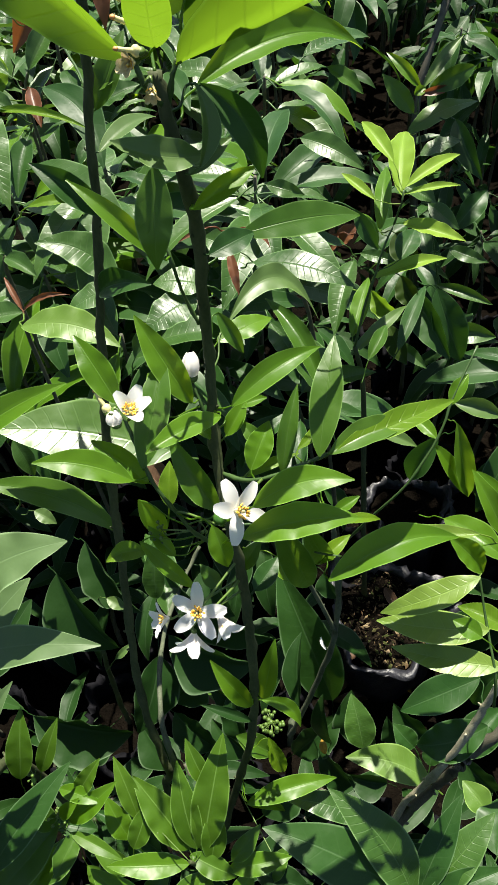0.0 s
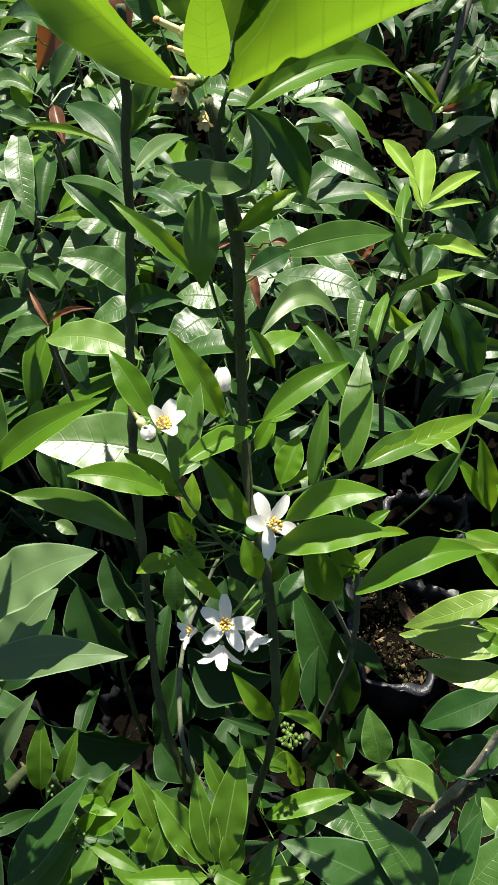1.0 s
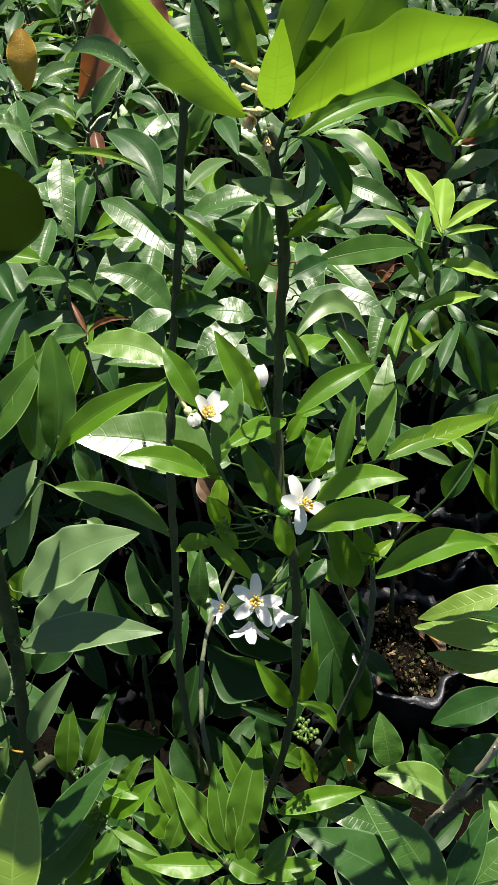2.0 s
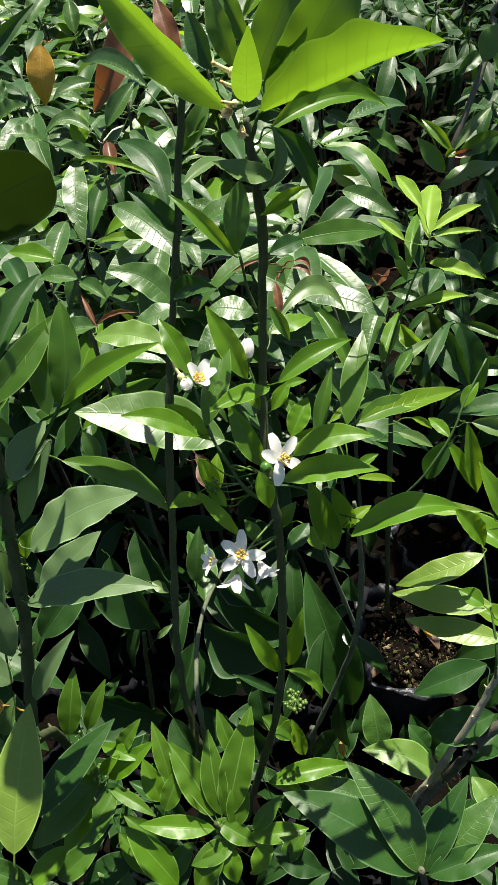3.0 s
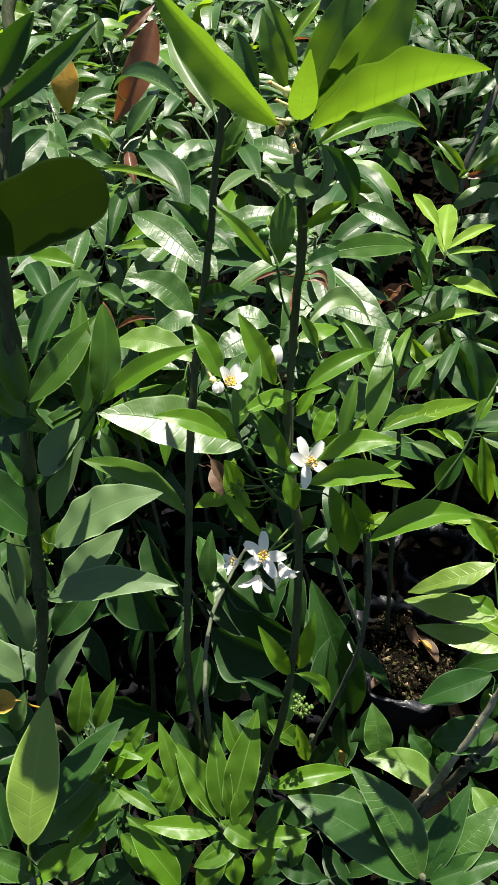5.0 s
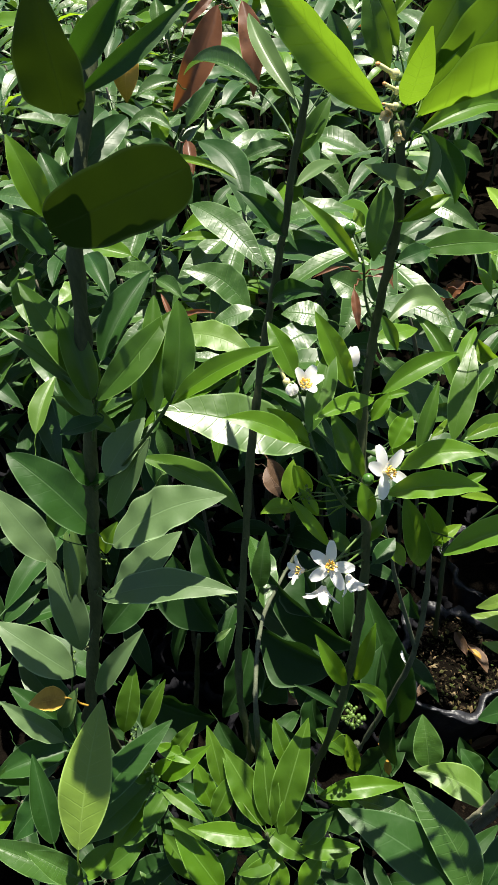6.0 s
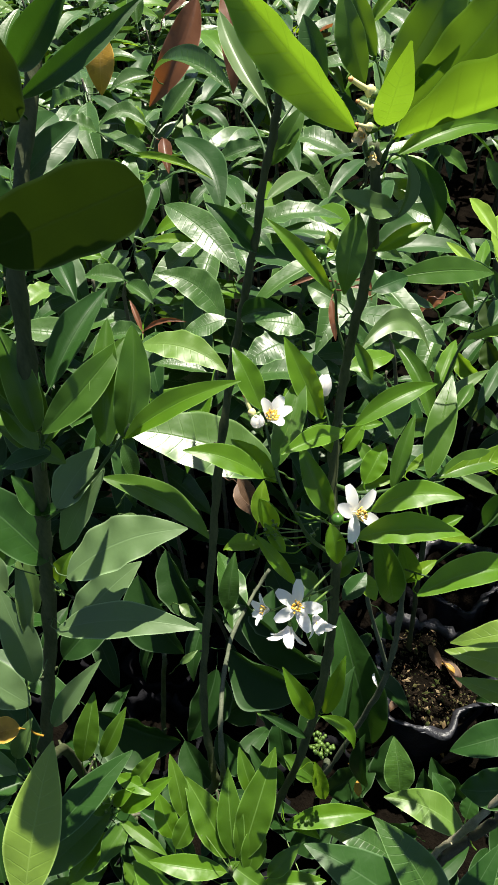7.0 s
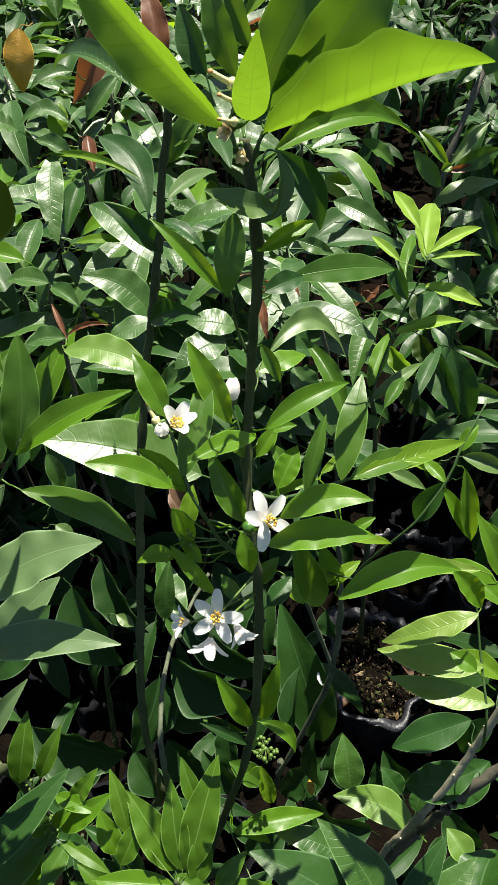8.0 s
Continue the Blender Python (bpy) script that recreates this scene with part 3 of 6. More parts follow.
p = sapling('left', 'citrus')
stem(p, 0.0026, 0.0048, [(-0.098, 0.408, 1.511), (-0.101, 0.406, 1.489), (-0.105, 0.404, 1.468), (-0.112, 0.403, 1.435), (-0.117, 0.399, 1.406), (-0.123, 0.395, 1.370), (-0.130, 0.388, 1.332), (-0.136, 0.383, 1.302), (-0.143, 0.368, 1.257), (-0.148, 0.352, 1.217), (-0.152, 0.334, 1.176), (-0.157, 0.317, 1.121), (-0.161, 0.289, 1.050), (-0.166, 0.260, 0.972), (-0.171, 0.228, 0.884), (-0.169, 0.201, 0.806), (-0.162, 0.179, 0.745), (-0.159, 0.164, 0.677), (-0.224, 0.200, 0.400), (-0.235, 0.190, 0.190)])
stem(p, 0.0006, 0.001, [(-0.166, 0.513, 1.443), (-0.149, 0.487, 1.444), (-0.126, 0.445, 1.442), (-0.110, 0.407, 1.438)])
stem(p, 0.0006, 0.0009, [(-0.114, 0.424, 1.475), (-0.109, 0.413, 1.471), (-0.105, 0.402, 1.467)])
stem(p, 0.0005, 0.0009, [(-0.088, 0.427, 1.485), (-0.097, 0.419, 1.473), (-0.104, 0.403, 1.467)])
leaf(p, 'd', (-0.119, 0.395, 1.369), (-0.160, 0.398, 1.409), (0.45, -0.71, 0.54), 0.0232, 0.06)
leaf(p, 'd', (-0.133, 0.380, 1.312), (-0.086, 0.358, 1.339), (-0.59, -0.53, 0.61), 0.0258, 0.06, bow=0.07)
leaf(p, 's', (-0.114, 0.423, 1.474), (-0.166, 0.499, 1.512), (0.04, -0.43, 0.90), 0.0191, 0.06, bow=0.03)
leaf(p, 'm', (-0.165, 0.516, 1.445), (-0.268, 0.596, 1.431), (-0.28, -0.19, 0.94), 0.0300, 0.1, bow=-0.05)
leaf(p, 'c', (-0.108, 0.407, 1.438), (-0.087, 0.431, 1.474), (0.06, -0.85, 0.52), 0.0177, 0.06)
leaf(p, 's', (-0.111, 0.401, 1.413), (-0.084, 0.461, 1.406), (0.29, -0.01, 0.96), 0.0147, 0.06)
leaf(p, 'c', (-0.107, 0.411, 1.448), (-0.086, 0.429, 1.459), (0.14, -0.63, 0.76), 0.0143, 0.06)

p = sapling('thin', 'citrus')
stem(p, 0.0022, 0.0034, [(-0.131, 0.418, 0.833), (-0.147, 0.391, 0.812), (-0.160, 0.322, 0.822), (-0.155, 0.265, 0.851), (-0.150, 0.228, 0.855), (-0.144, 0.193, 0.846), (-0.142, 0.180, 0.826), (-0.145, 0.163, 0.707), (-0.165, 0.159, 0.502), (-0.225, 0.186, 0.160)])
leaf(p, 'u', (-0.121, 0.396, 0.818), (-0.080, 0.335, 0.800), (-0.60, -0.49, 0.63), 0.0940, 0.06)
leaf(p, 'm', (-0.164, 0.328, 0.809), (-0.215, 0.449, 0.810), (0.34, 0.14, 0.93), 0.0521, 0.08)

p = sapling('fork', 'citrus')
stem(p, 0.0024, 0.0052, [(0.040, 0.388, 0.996), (0.046, 0.385, 0.952), (0.050, 0.381, 0.906), (0.055, 0.378, 0.815), (0.052, 0.357, 0.716), (0.042, 0.340, 0.650), (0.013, 0.312, 0.538), (-0.018, 0.283, 0.425), (-0.020, 0.330, 0.340), (-0.030, 0.320, 0.200)])
stem(p, 0.0014, 0.0034, [(-0.015, 0.373, 1.009), (-0.003, 0.369, 0.955), (0.011, 0.365, 0.881), (0.034, 0.363, 0.780), (0.052, 0.355, 0.715)])
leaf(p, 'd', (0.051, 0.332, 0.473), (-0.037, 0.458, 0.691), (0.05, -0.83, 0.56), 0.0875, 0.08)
# deep shade on these is in the dark leaf colour
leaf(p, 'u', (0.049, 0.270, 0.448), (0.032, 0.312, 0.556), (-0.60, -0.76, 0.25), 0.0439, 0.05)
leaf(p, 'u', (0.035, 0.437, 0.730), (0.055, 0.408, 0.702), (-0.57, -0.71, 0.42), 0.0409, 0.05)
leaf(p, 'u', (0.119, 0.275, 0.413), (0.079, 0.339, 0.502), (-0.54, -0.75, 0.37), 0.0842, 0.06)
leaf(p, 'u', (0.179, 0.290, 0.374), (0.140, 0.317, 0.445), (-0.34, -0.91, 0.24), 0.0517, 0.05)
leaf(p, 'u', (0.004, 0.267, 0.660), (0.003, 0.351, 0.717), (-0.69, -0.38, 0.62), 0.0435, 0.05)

p = sapling('near', 'citrus')
stem(p, 0.0034, 0.0076, [(-0.202, 0.316, 1.608), (-0.203, 0.291, 1.579), (-0.204, 0.265, 1.550), (-0.206, 0.238, 1.520), (-0.210, 0.212, 1.484), (-0.216, 0.202, 1.443), (-0.222, 0.190, 1.380), (-0.243, 0.204, 1.325), (-0.251, 0.203, 1.286), (-0.264, 0.201, 1.233), (-0.272, 0.194, 1.188), (-0.283, 0.186, 1.130), (-0.298, 0.171, 1.049), (-0.314, 0.152, 0.972), (-0.331, 0.135, 0.894), (-0.352, 0.117, 0.801), (-0.400, 0.180, 0.600), (-0.420, 0.170, 0.210)])
stem(p, 0.0008, 0.0014, [(-0.325, 0.183, 1.082), (-0.338, 0.168, 1.005), (-0.349, 0.149, 0.937), (-0.370, 0.127, 0.827), (-0.386, 0.115, 0.726)])
stem(p, 0.001, 0.0014, [(-0.157, 0.190, 1.374), (-0.172, 0.183, 1.351), (-0.192, 0.182, 1.321), (-0.229, 0.190, 1.269), (-0.264, 0.200, 1.225)])
stem(p, 0.001, 0.0014, [(-0.210, 0.181, 1.378), (-0.220, 0.183, 1.355), (-0.245, 0.201, 1.296)])
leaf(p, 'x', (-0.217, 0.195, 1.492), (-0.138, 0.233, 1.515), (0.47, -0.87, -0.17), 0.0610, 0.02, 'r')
leaf(p, 'd', (-0.199, 0.239, 1.552), (-0.140, 0.278, 1.587), (0.40, -0.87, 0.30), 0.0137, 0.06, bow=-0.02)
leaf(p, 'd', (-0.214, 0.243, 1.506), (-0.197, 0.291, 1.517), (0.57, -0.37, 0.73), 0.0205, 0.06, 'o')
leaf(p, 'd', (-0.221, 0.229, 1.468), (-0.245, 0.255, 1.510), (0.42, -0.65, 0.64), 0.0223, 0.06, 'o')
leaf(p, 'c', (-0.215, 0.174, 1.373), (-0.235, 0.203, 1.430), (0.51, -0.68, 0.53), 0.0245, 0.06, 'o')
leaf(p, 'd', (-0.224, 0.215, 1.371), (-0.203, 0.288, 1.403), (0.16, -0.44, 0.89), 0.0290, 0.06)
leaf(p, 'c', (-0.208, 0.171, 1.376), (-0.167, 0.230, 1.411), (0.39, -0.66, 0.64), 0.0233, 0.06, bow=-0.02, fold=0.3)
leaf(p, 'c', (-0.173, 0.183, 1.358), (-0.180, 0.236, 1.419), (0.36, -0.69, 0.63), 0.0215, 0.06, 'o')
leaf(p, 'c', (-0.161, 0.186, 1.365), (-0.160, 0.229, 1.422), (0.34, -0.76, 0.56), 0.0252, 0.06, 'o', bow=-0.03)
leaf(p, 'g', (-0.159, 0.183, 1.368), (-0.087, 0.204, 1.411), (-0.28, -0.58, 0.77), 0.0183, 0.06, bow=0.02, fold=0.4)
leaf(p, 'c', (-0.217, 0.172, 1.358), (-0.241, 0.183, 1.387), (0.55, -0.52, 0.65), 0.0161, 0.06)
leaf(p, 'd', (-0.213, 0.178, 1.349), (-0.239, 0.158, 1.351), (0.24, -0.22, 0.94), 0.0170, 0.06)
leaf(p, 'c', (-0.219, 0.180, 1.352), (-0.206, 0.215, 1.366), (0.34, -0.46, 0.82), 0.0125, 0.06)
leaf(p, 'k', (-0.232, 0.182, 1.276), (-0.203, 0.216, 1.313), (-0.07, -0.70, 0.71), 0.0287, 0.06, fold=0.12)
leaf(p, 'k', (-0.192, 0.200, 1.310), (-0.246, 0.183, 1.212), (-0.56, -0.70, 0.44), 0.0301, 0.06, fold=0.12)
leaf(p, 'd', (-0.262, 0.196, 1.241), (-0.226, 0.194, 1.258), (-0.41, -0.24, 0.88), 0.0127, 0.06)
leaf(p, 'd', (-0.258, 0.196, 1.241), (-0.278, 0.203, 1.278), (0.69, -0.56, 0.46), 0.0258, 0.06)
leaf(p, 'k', (-0.251, 0.180, 1.171), (-0.145, 0.215, 1.225), (-0.29, -0.44, 0.85), 0.0457, 0.06, bow=0.06, fold=0.15)
leaf(p, 'k', (-0.258, 0.163, 1.104), (-0.198, 0.213, 1.160), (-0.19, -0.63, 0.75), 0.0368, 0.06, fold=0.15)
leaf(p, 'k', (-0.271, 0.159, 1.103), (-0.133, 0.166, 1.152), (-0.30, -0.28, 0.91), 0.0337, 0.06, bow=0.03, fold=0.18)
leaf(p, 'k', (-0.301, 0.132, 1.033), (-0.329, 0.176, 1.131), (0.58, -0.67, 0.46), 0.0336, 0.06, bow=-0.03, fold=0.15)
leaf(p, 's', (-0.304, 0.155, 1.080), (-0.316, 0.203, 1.152), (0.44, -0.71, 0.55), 0.0163, 0.06)
leaf(p, 'k', (-0.303, 0.121, 0.942), (-0.250, 0.168, 1.025), (-0.14, -0.82, 0.56), 0.0245, 0.06)
leaf(p, 'j', (-0.270, 0.188, 1.142), (-0.254, 0.202, 1.177), (-0.27, -0.85, 0.45), 0.0185, 0.06)
leaf(p, 'u', (-0.322, 0.194, 0.943), (-0.267, 0.266, 0.993), (0.12, -0.63, 0.77), 0.0484, 0.06)
leaf(p, 'd', (-0.326, 0.196, 1.148), (-0.289, 0.220, 1.187), (-0.16, -0.77, 0.62), 0.0351, 0.06)
leaf(p, 'c', (-0.211, 0.184, 1.373), (-0.265, 0.212, 1.440), (0.53, -0.54, 0.65), 0.0273, 0.06, fold=0.3)
leaf(p, 'c', (-0.217, 0.187, 1.364), (-0.278, 0.194, 1.415), (0.56, -0.40, 0.72), 0.0184, 0.06)
leaf(p, 'c', (-0.214, 0.189, 1.324), (-0.254, 0.185, 1.360), (0.65, -0.32, 0.69), 0.0198, 0.06)
leaf(p, 'd', (-0.270, 0.188, 1.178), (-0.341, 0.206, 1.256), (0.62, -0.41, 0.67), 0.0454, 0.06, 'o')
leaf(p, 'k', (-0.330, 0.185, 1.113), (-0.385, 0.211, 1.192), (0.67, -0.43, 0.61), 0.0380, 0.06, fold=0.15)
leaf(p, 's', (-0.318, 0.191, 1.061), (-0.328, 0.227, 1.121), (0.46, -0.73, 0.51), 0.0194, 0.06)
leaf(p, 'k', (-0.338, 0.138, 0.940), (-0.420, 0.151, 1.017), (0.64, -0.26, 0.73), 0.0446, 0.06, fold=0.15)
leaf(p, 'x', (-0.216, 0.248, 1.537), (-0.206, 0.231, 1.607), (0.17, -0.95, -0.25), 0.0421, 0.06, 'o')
leaf(p, 'd', (-0.214, 0.270, 1.555), (-0.176, 0.272, 1.593), (0.05, -1.00, 0.00), 0.0232, 0.06, 'o')
leaf(p, 'd', (-0.232, 0.265, 1.502), (-0.221, 0.313, 1.513), (0.58, -0.30, 0.76), 0.0235, 0.06, 'o')
leaf(p, 'g', (-0.235, 0.224, 1.482), (-0.255, 0.240, 1.528), (0.51, -0.72, 0.47), 0.0209, 0.06)
leaf(p, 'd', (-0.239, 0.224, 1.456), (-0.266, 0.221, 1.488), (0.69, -0.51, 0.52), 0.0228, 0.06)
leaf(p, 'n', (-0.441, 0.362, 1.095), (-0.440, 0.441, 1.122), (0.10, -0.32, 0.94), 0.0343, 0.06)

p = sapling('lowleft', 'citrus')
stem(p, 0.0022, 0.0035, [(-0.297, 0.117, 0.762), (-0.336, 0.116, 0.590), (-0.483, 0.136, 0.164)])
stem(p, 0.0022, 0.0035, [(-0.260, 0.110, 0.641), (-0.389, 0.151, 0.162)])
leaf(p, 'j', (-0.300, 0.122, 0.821), (-0.290, 0.179, 0.896), (0.21, -0.79, 0.58), 0.0318, 0.06, fold=0.35)
leaf(p, 'j', (-0.277, 0.131, 0.824), (-0.251, 0.175, 0.883), (-0.03, -0.80, 0.60), 0.0224, 0.06, fold=0.35)
leaf(p, 'j', (-0.238, 0.114, 0.800), (-0.207, 0.144, 0.846), (-0.24, -0.73, 0.64), 0.0223, 0.06, fold=0.35)
leaf(p, 'g', (-0.258, 0.118, 0.807), (-0.205, 0.106, 0.812), (-0.11, -0.12, 0.99), 0.0200, 0.06, fold=0.35)
leaf(p, 'g', (-0.247, 0.089, 0.779), (-0.188, 0.127, 0.826), (-0.29, -0.53, 0.80), 0.0265, 0.06, fold=0.35)
leaf(p, 'g', (-0.261, 0.065, 0.762), (-0.290, 0.006, 0.744), (0.10, -0.34, 0.94), 0.0300, 0.06, fold=0.35)
leaf(p, 'j', (-0.246, 0.079, 0.771), (-0.181, 0.057, 0.764), (0.07, -0.11, 0.99), 0.0171, 0.06, fold=0.35)
leaf(p, 'c', (-0.259, 0.087, 0.781), (-0.331, 0.003, 0.751), (0.02, -0.36, 0.93), 0.0437, 0.06, fold=0.35)
leaf(p, 'g', (-0.295, 0.016, 0.727), (-0.334, -0.035, 0.718), (0.10, -0.25, 0.96), 0.0308, 0.06, fold=0.35)
leaf(p, 'c', (-0.263, 0.081, 0.777), (-0.292, 0.102, 0.829), (0.66, -0.49, 0.56), 0.0285, 0.06, fold=0.35)
leaf(p, 'c', (-0.239, 0.080, 0.770), (-0.256, 0.034, 0.761), (0.14, -0.25, 0.96), 0.0285, 0.06, fold=0.35)
leaf(p, 'g', (-0.258, 0.092, 0.785), (-0.229, 0.108, 0.819), (-0.43, -0.63, 0.65), 0.0171, 0.06, fold=0.35)
leaf(p, 'c', (-0.329, 0.037, 0.604), (-0.270, 0.096, 0.643), (-0.13, -0.45, 0.89), 0.0414, 0.06)
leaf(p, 'c', (-0.267, 0.060, 0.610), (-0.214, 0.020, 0.563), (0.47, -0.34, 0.81), 0.0381, 0.06)
leaf(p, 'c', (-0.349, -0.003, 0.574), (-0.290, 0.050, 0.607), (-0.14, -0.40, 0.91), 0.0392, 0.06)
leaf(p, 'd', (-0.254, 0.099, 0.641), (-0.311, 0.101, 0.657), (0.25, -0.13, 0.96), 0.0329, 0.06)
leaf(p, 'c', (-0.210, 0.057, 0.595), (-0.261, 0.079, 0.626), (0.43, -0.24, 0.87), 0.0330, 0.06)
leaf(p, 'c', (-0.295, 0.018, 0.580), (-0.237, 0.004, 0.554), (0.38, -0.14, 0.92), 0.0343, 0.06)
leaf(p, 'u', (-0.240, 0.040, 0.587), (-0.316, -0.010, 0.561), (-0.14, -0.29, 0.95), 0.0448, 0.06)

p = sapling('lowmid', 'citrus')
stem(p, 0.0022, 0.0035, [(-0.195, 0.109, 0.628), (-0.299, 0.146, 0.161)])
stem(p, 0.0022, 0.0035, [(-0.109, 0.064, 0.741), (-0.117, 0.068, 0.581), (-0.185, 0.090, 0.157)])
leaf(p, 'j', (-0.116, 0.079, 0.713), (-0.180, 0.139, 0.788), (0.44, -0.48, 0.76), 0.0435, 0.06, fold=0.32)
leaf(p, 'j', (-0.107, 0.080, 0.713), (-0.130, 0.157, 0.792), (0.25, -0.66, 0.71), 0.0351, 0.06, fold=0.32)
leaf(p, 'j', (-0.101, 0.079, 0.710), (-0.077, 0.190, 0.809), (-0.01, -0.66, 0.75), 0.0454, 0.06, fold=0.32)
leaf(p, 'j', (-0.094, 0.141, 0.763), (-0.120, 0.180, 0.810), (0.36, -0.61, 0.71), 0.0232, 0.06, fold=0.32)
leaf(p, 'j', (-0.175, 0.102, 0.747), (-0.202, 0.155, 0.807), (0.37, -0.61, 0.71), 0.0258, 0.06, fold=0.32)
leaf(p, 'j', (-0.181, 0.073, 0.724), (-0.162, 0.119, 0.766), (-0.05, -0.67, 0.74), 0.0279, 0.06, fold=0.32)
leaf(p, 'g', (-0.184, 0.082, 0.732), (-0.211, 0.118, 0.777), (0.44, -0.55, 0.71), 0.0295, 0.06, fold=0.32)
leaf(p, 'g', (-0.116, 0.065, 0.702), (-0.211, 0.053, 0.720), (0.20, -0.12, 0.97), 0.0295, 0.06, fold=0.32)
leaf(p, 'g', (-0.159, 0.003, 0.657), (-0.229, 0.049, 0.720), (0.50, -0.34, 0.80), 0.0411, 0.06, fold=0.32)
leaf(p, 'j', (-0.135, 0.004, 0.653), (-0.097, 0.056, 0.696), (-0.20, -0.54, 0.82), 0.0338, 0.06, fold=0.32)
leaf(p, 'j', (-0.115, 0.074, 0.710), (-0.059, 0.057, 0.688), (0.29, -0.20, 0.94), 0.0279, 0.06, fold=0.32)
leaf(p, 'g', (-0.071, 0.064, 0.691), (0.005, 0.083, 0.696), (-0.03, -0.15, 0.99), 0.0269, 0.06, fold=0.32)
leaf(p, 'g', (-0.042, 0.065, 0.684), (-0.063, 0.026, 0.662), (-0.12, -0.45, 0.88), 0.0266, 0.06, fold=0.32)
leaf(p, 'j', (-0.090, 0.071, 0.701), (-0.085, 0.125, 0.753), (0.04, -0.70, 0.71), 0.0323, 0.06, fold=0.32)
leaf(p, 'c', (-0.087, 0.057, 0.688), (-0.142, 0.024, 0.678), (-0.05, -0.20, 0.98), 0.0301, 0.06, fold=0.32)
leaf(p, 'c', (-0.066, 0.072, 0.696), (-0.033, 0.109, 0.728), (-0.24, -0.50, 0.83), 0.0235, 0.06, fold=0.32)
leaf(p, 'g', (-0.101, 0.054, 0.689), (-0.082, 0.015, 0.657), (0.28, -0.52, 0.81), 0.0290, 0.06, fold=0.32)
leaf(p, 'd', (-0.186, 0.062, 0.593), (-0.213, 0.093, 0.628), (0.43, -0.47, 0.78), 0.0306, 0.06)
leaf(p, 'c', (-0.162, 0.066, 0.591), (-0.198, 0.018, 0.558), (-0.16, -0.49, 0.86), 0.0359, 0.06)
leaf(p, 'd', (-0.199, 0.108, 0.637), (-0.256, 0.117, 0.658), (0.31, -0.16, 0.94), 0.0289, 0.06)
leaf(p, 'u', (-0.172, 0.082, 0.608), (-0.232, 0.115, 0.650), (0.43, -0.30, 0.85), 0.0340, 0.06)
leaf(p, 'c', (-0.032, 0.064, 0.560), (-0.004, 0.105, 0.590), (-0.21, -0.48, 0.85), 0.0302, 0.06)
leaf(p, 'u', (-0.049, 0.073, 0.572), (0.025, 0.061, 0.545), (0.32, -0.16, 0.93), 0.0432, 0.06)
leaf(p, 'u', (0.033, 0.063, 0.544), (-0.029, 0.034, 0.533), (-0.11, -0.15, 0.98), 0.0411, 0.06)

p = sapling('lowright', 'mango')
stem(p, 0.003, 0.005, [(0.144, 0.051, 0.721), (0.180, 0.071, 0.463), (0.254, 0.117, 0.150)])
leaf(p, 'd', (0.140, 0.049, 0.709), (-0.025, 0.099, 0.784), (0.34, -0.25, 0.91), 0.0696, 0.06, 'm', bow=-0.03, fold=0.15)
leaf(p, 'm', (0.144, 0.050, 0.710), (0.048, 0.140, 0.797), (0.30, -0.47, 0.83), 0.0594, 0.06, 'm', bow=-0.07, fold=0.2)
leaf(p, 'd', (0.148, 0.053, 0.698), (0.196, 0.151, 0.772), (-0.26, -0.50, 0.82), 0.0409, 0.06, 'm', fold=0.2)
leaf(p, 'm', (0.153, 0.053, 0.696), (0.234, 0.138, 0.753), (-0.28, -0.33, 0.90), 0.0495, 0.06, 'm', fold=0.2)
leaf(p, 'd', (0.154, 0.049, 0.706), (0.247, 0.087, 0.732), (-0.20, -0.17, 0.97), 0.0418, 0.06, 'm')
leaf(p, 'm', (0.099, 0.140, 0.597), (-0.011, 0.154, 0.634), (0.30, -0.13, 0.94), 0.0393, 0.06, bow=-0.05, fold=0.12)
leaf(p, 'n', (0.186, 0.197, 0.586), (0.070, 0.215, 0.615), (0.22, -0.15, 0.96), 0.0533, 0.06, bow=-0.09, fold=0.18)
leaf(p, 'n', (0.254, 0.161, 0.607), (0.225, 0.196, 0.617), (0.04, -0.25, 0.97), 0.0425, 0.06)
leaf(p, 'm', (0.098, 0.248, 0.529), (0.078, 0.309, 0.587), (0.10, -0.67, 0.74), 0.0541, 0.06)
leaf(p, 'd', (0.172, 0.251, 0.542), (0.140, 0.275, 0.570), (0.31, -0.52, 0.79), 0.0359, 0.06)
leaf(p, 'd', (0.188, 0.220, 0.579), (0.195, 0.249, 0.602), (-0.19, -0.59, 0.78), 0.0283, 0.06)
leaf(p, 'd', (0.246, 0.103, 0.685), (0.275, 0.170, 0.668), (-0.45, 0.45, 0.77), 0.0648, 0.05)

p = sapling('branch', 'citrus')
stem(p, 0.0038, 0.0048, [(0.228, 0.244, 0.962), (0.213, 0.223, 0.892), (0.206, 0.213, 0.859), (0.191, 0.194, 0.805), (0.177, 0.181, 0.756), (0.168, 0.178, 0.665), (0.150, 0.168, 0.595), (0.117, 0.141, 0.444), (0.020, 0.200, 0.450), (0.000, 0.220, 0.210)])
stem(p, 0.0056, 0.0072, [(0.281, 0.238, 0.863), (0.251, 0.221, 0.814), (0.222, 0.204, 0.766), (0.200, 0.189, 0.704), (0.181, 0.180, 0.626), (0.156, 0.161, 0.568), (0.120, 0.131, 0.415), (0.040, 0.200, 0.420), (0.030, 0.220, 0.200)])
stem(p, 0.0009, 0.0014, [(0.170, 0.440, 1.194), (0.149, 0.401, 1.165), (0.139, 0.379, 1.141), (0.114, 0.352, 1.103), (0.083, 0.345, 1.050), (0.063, 0.366, 0.965)])
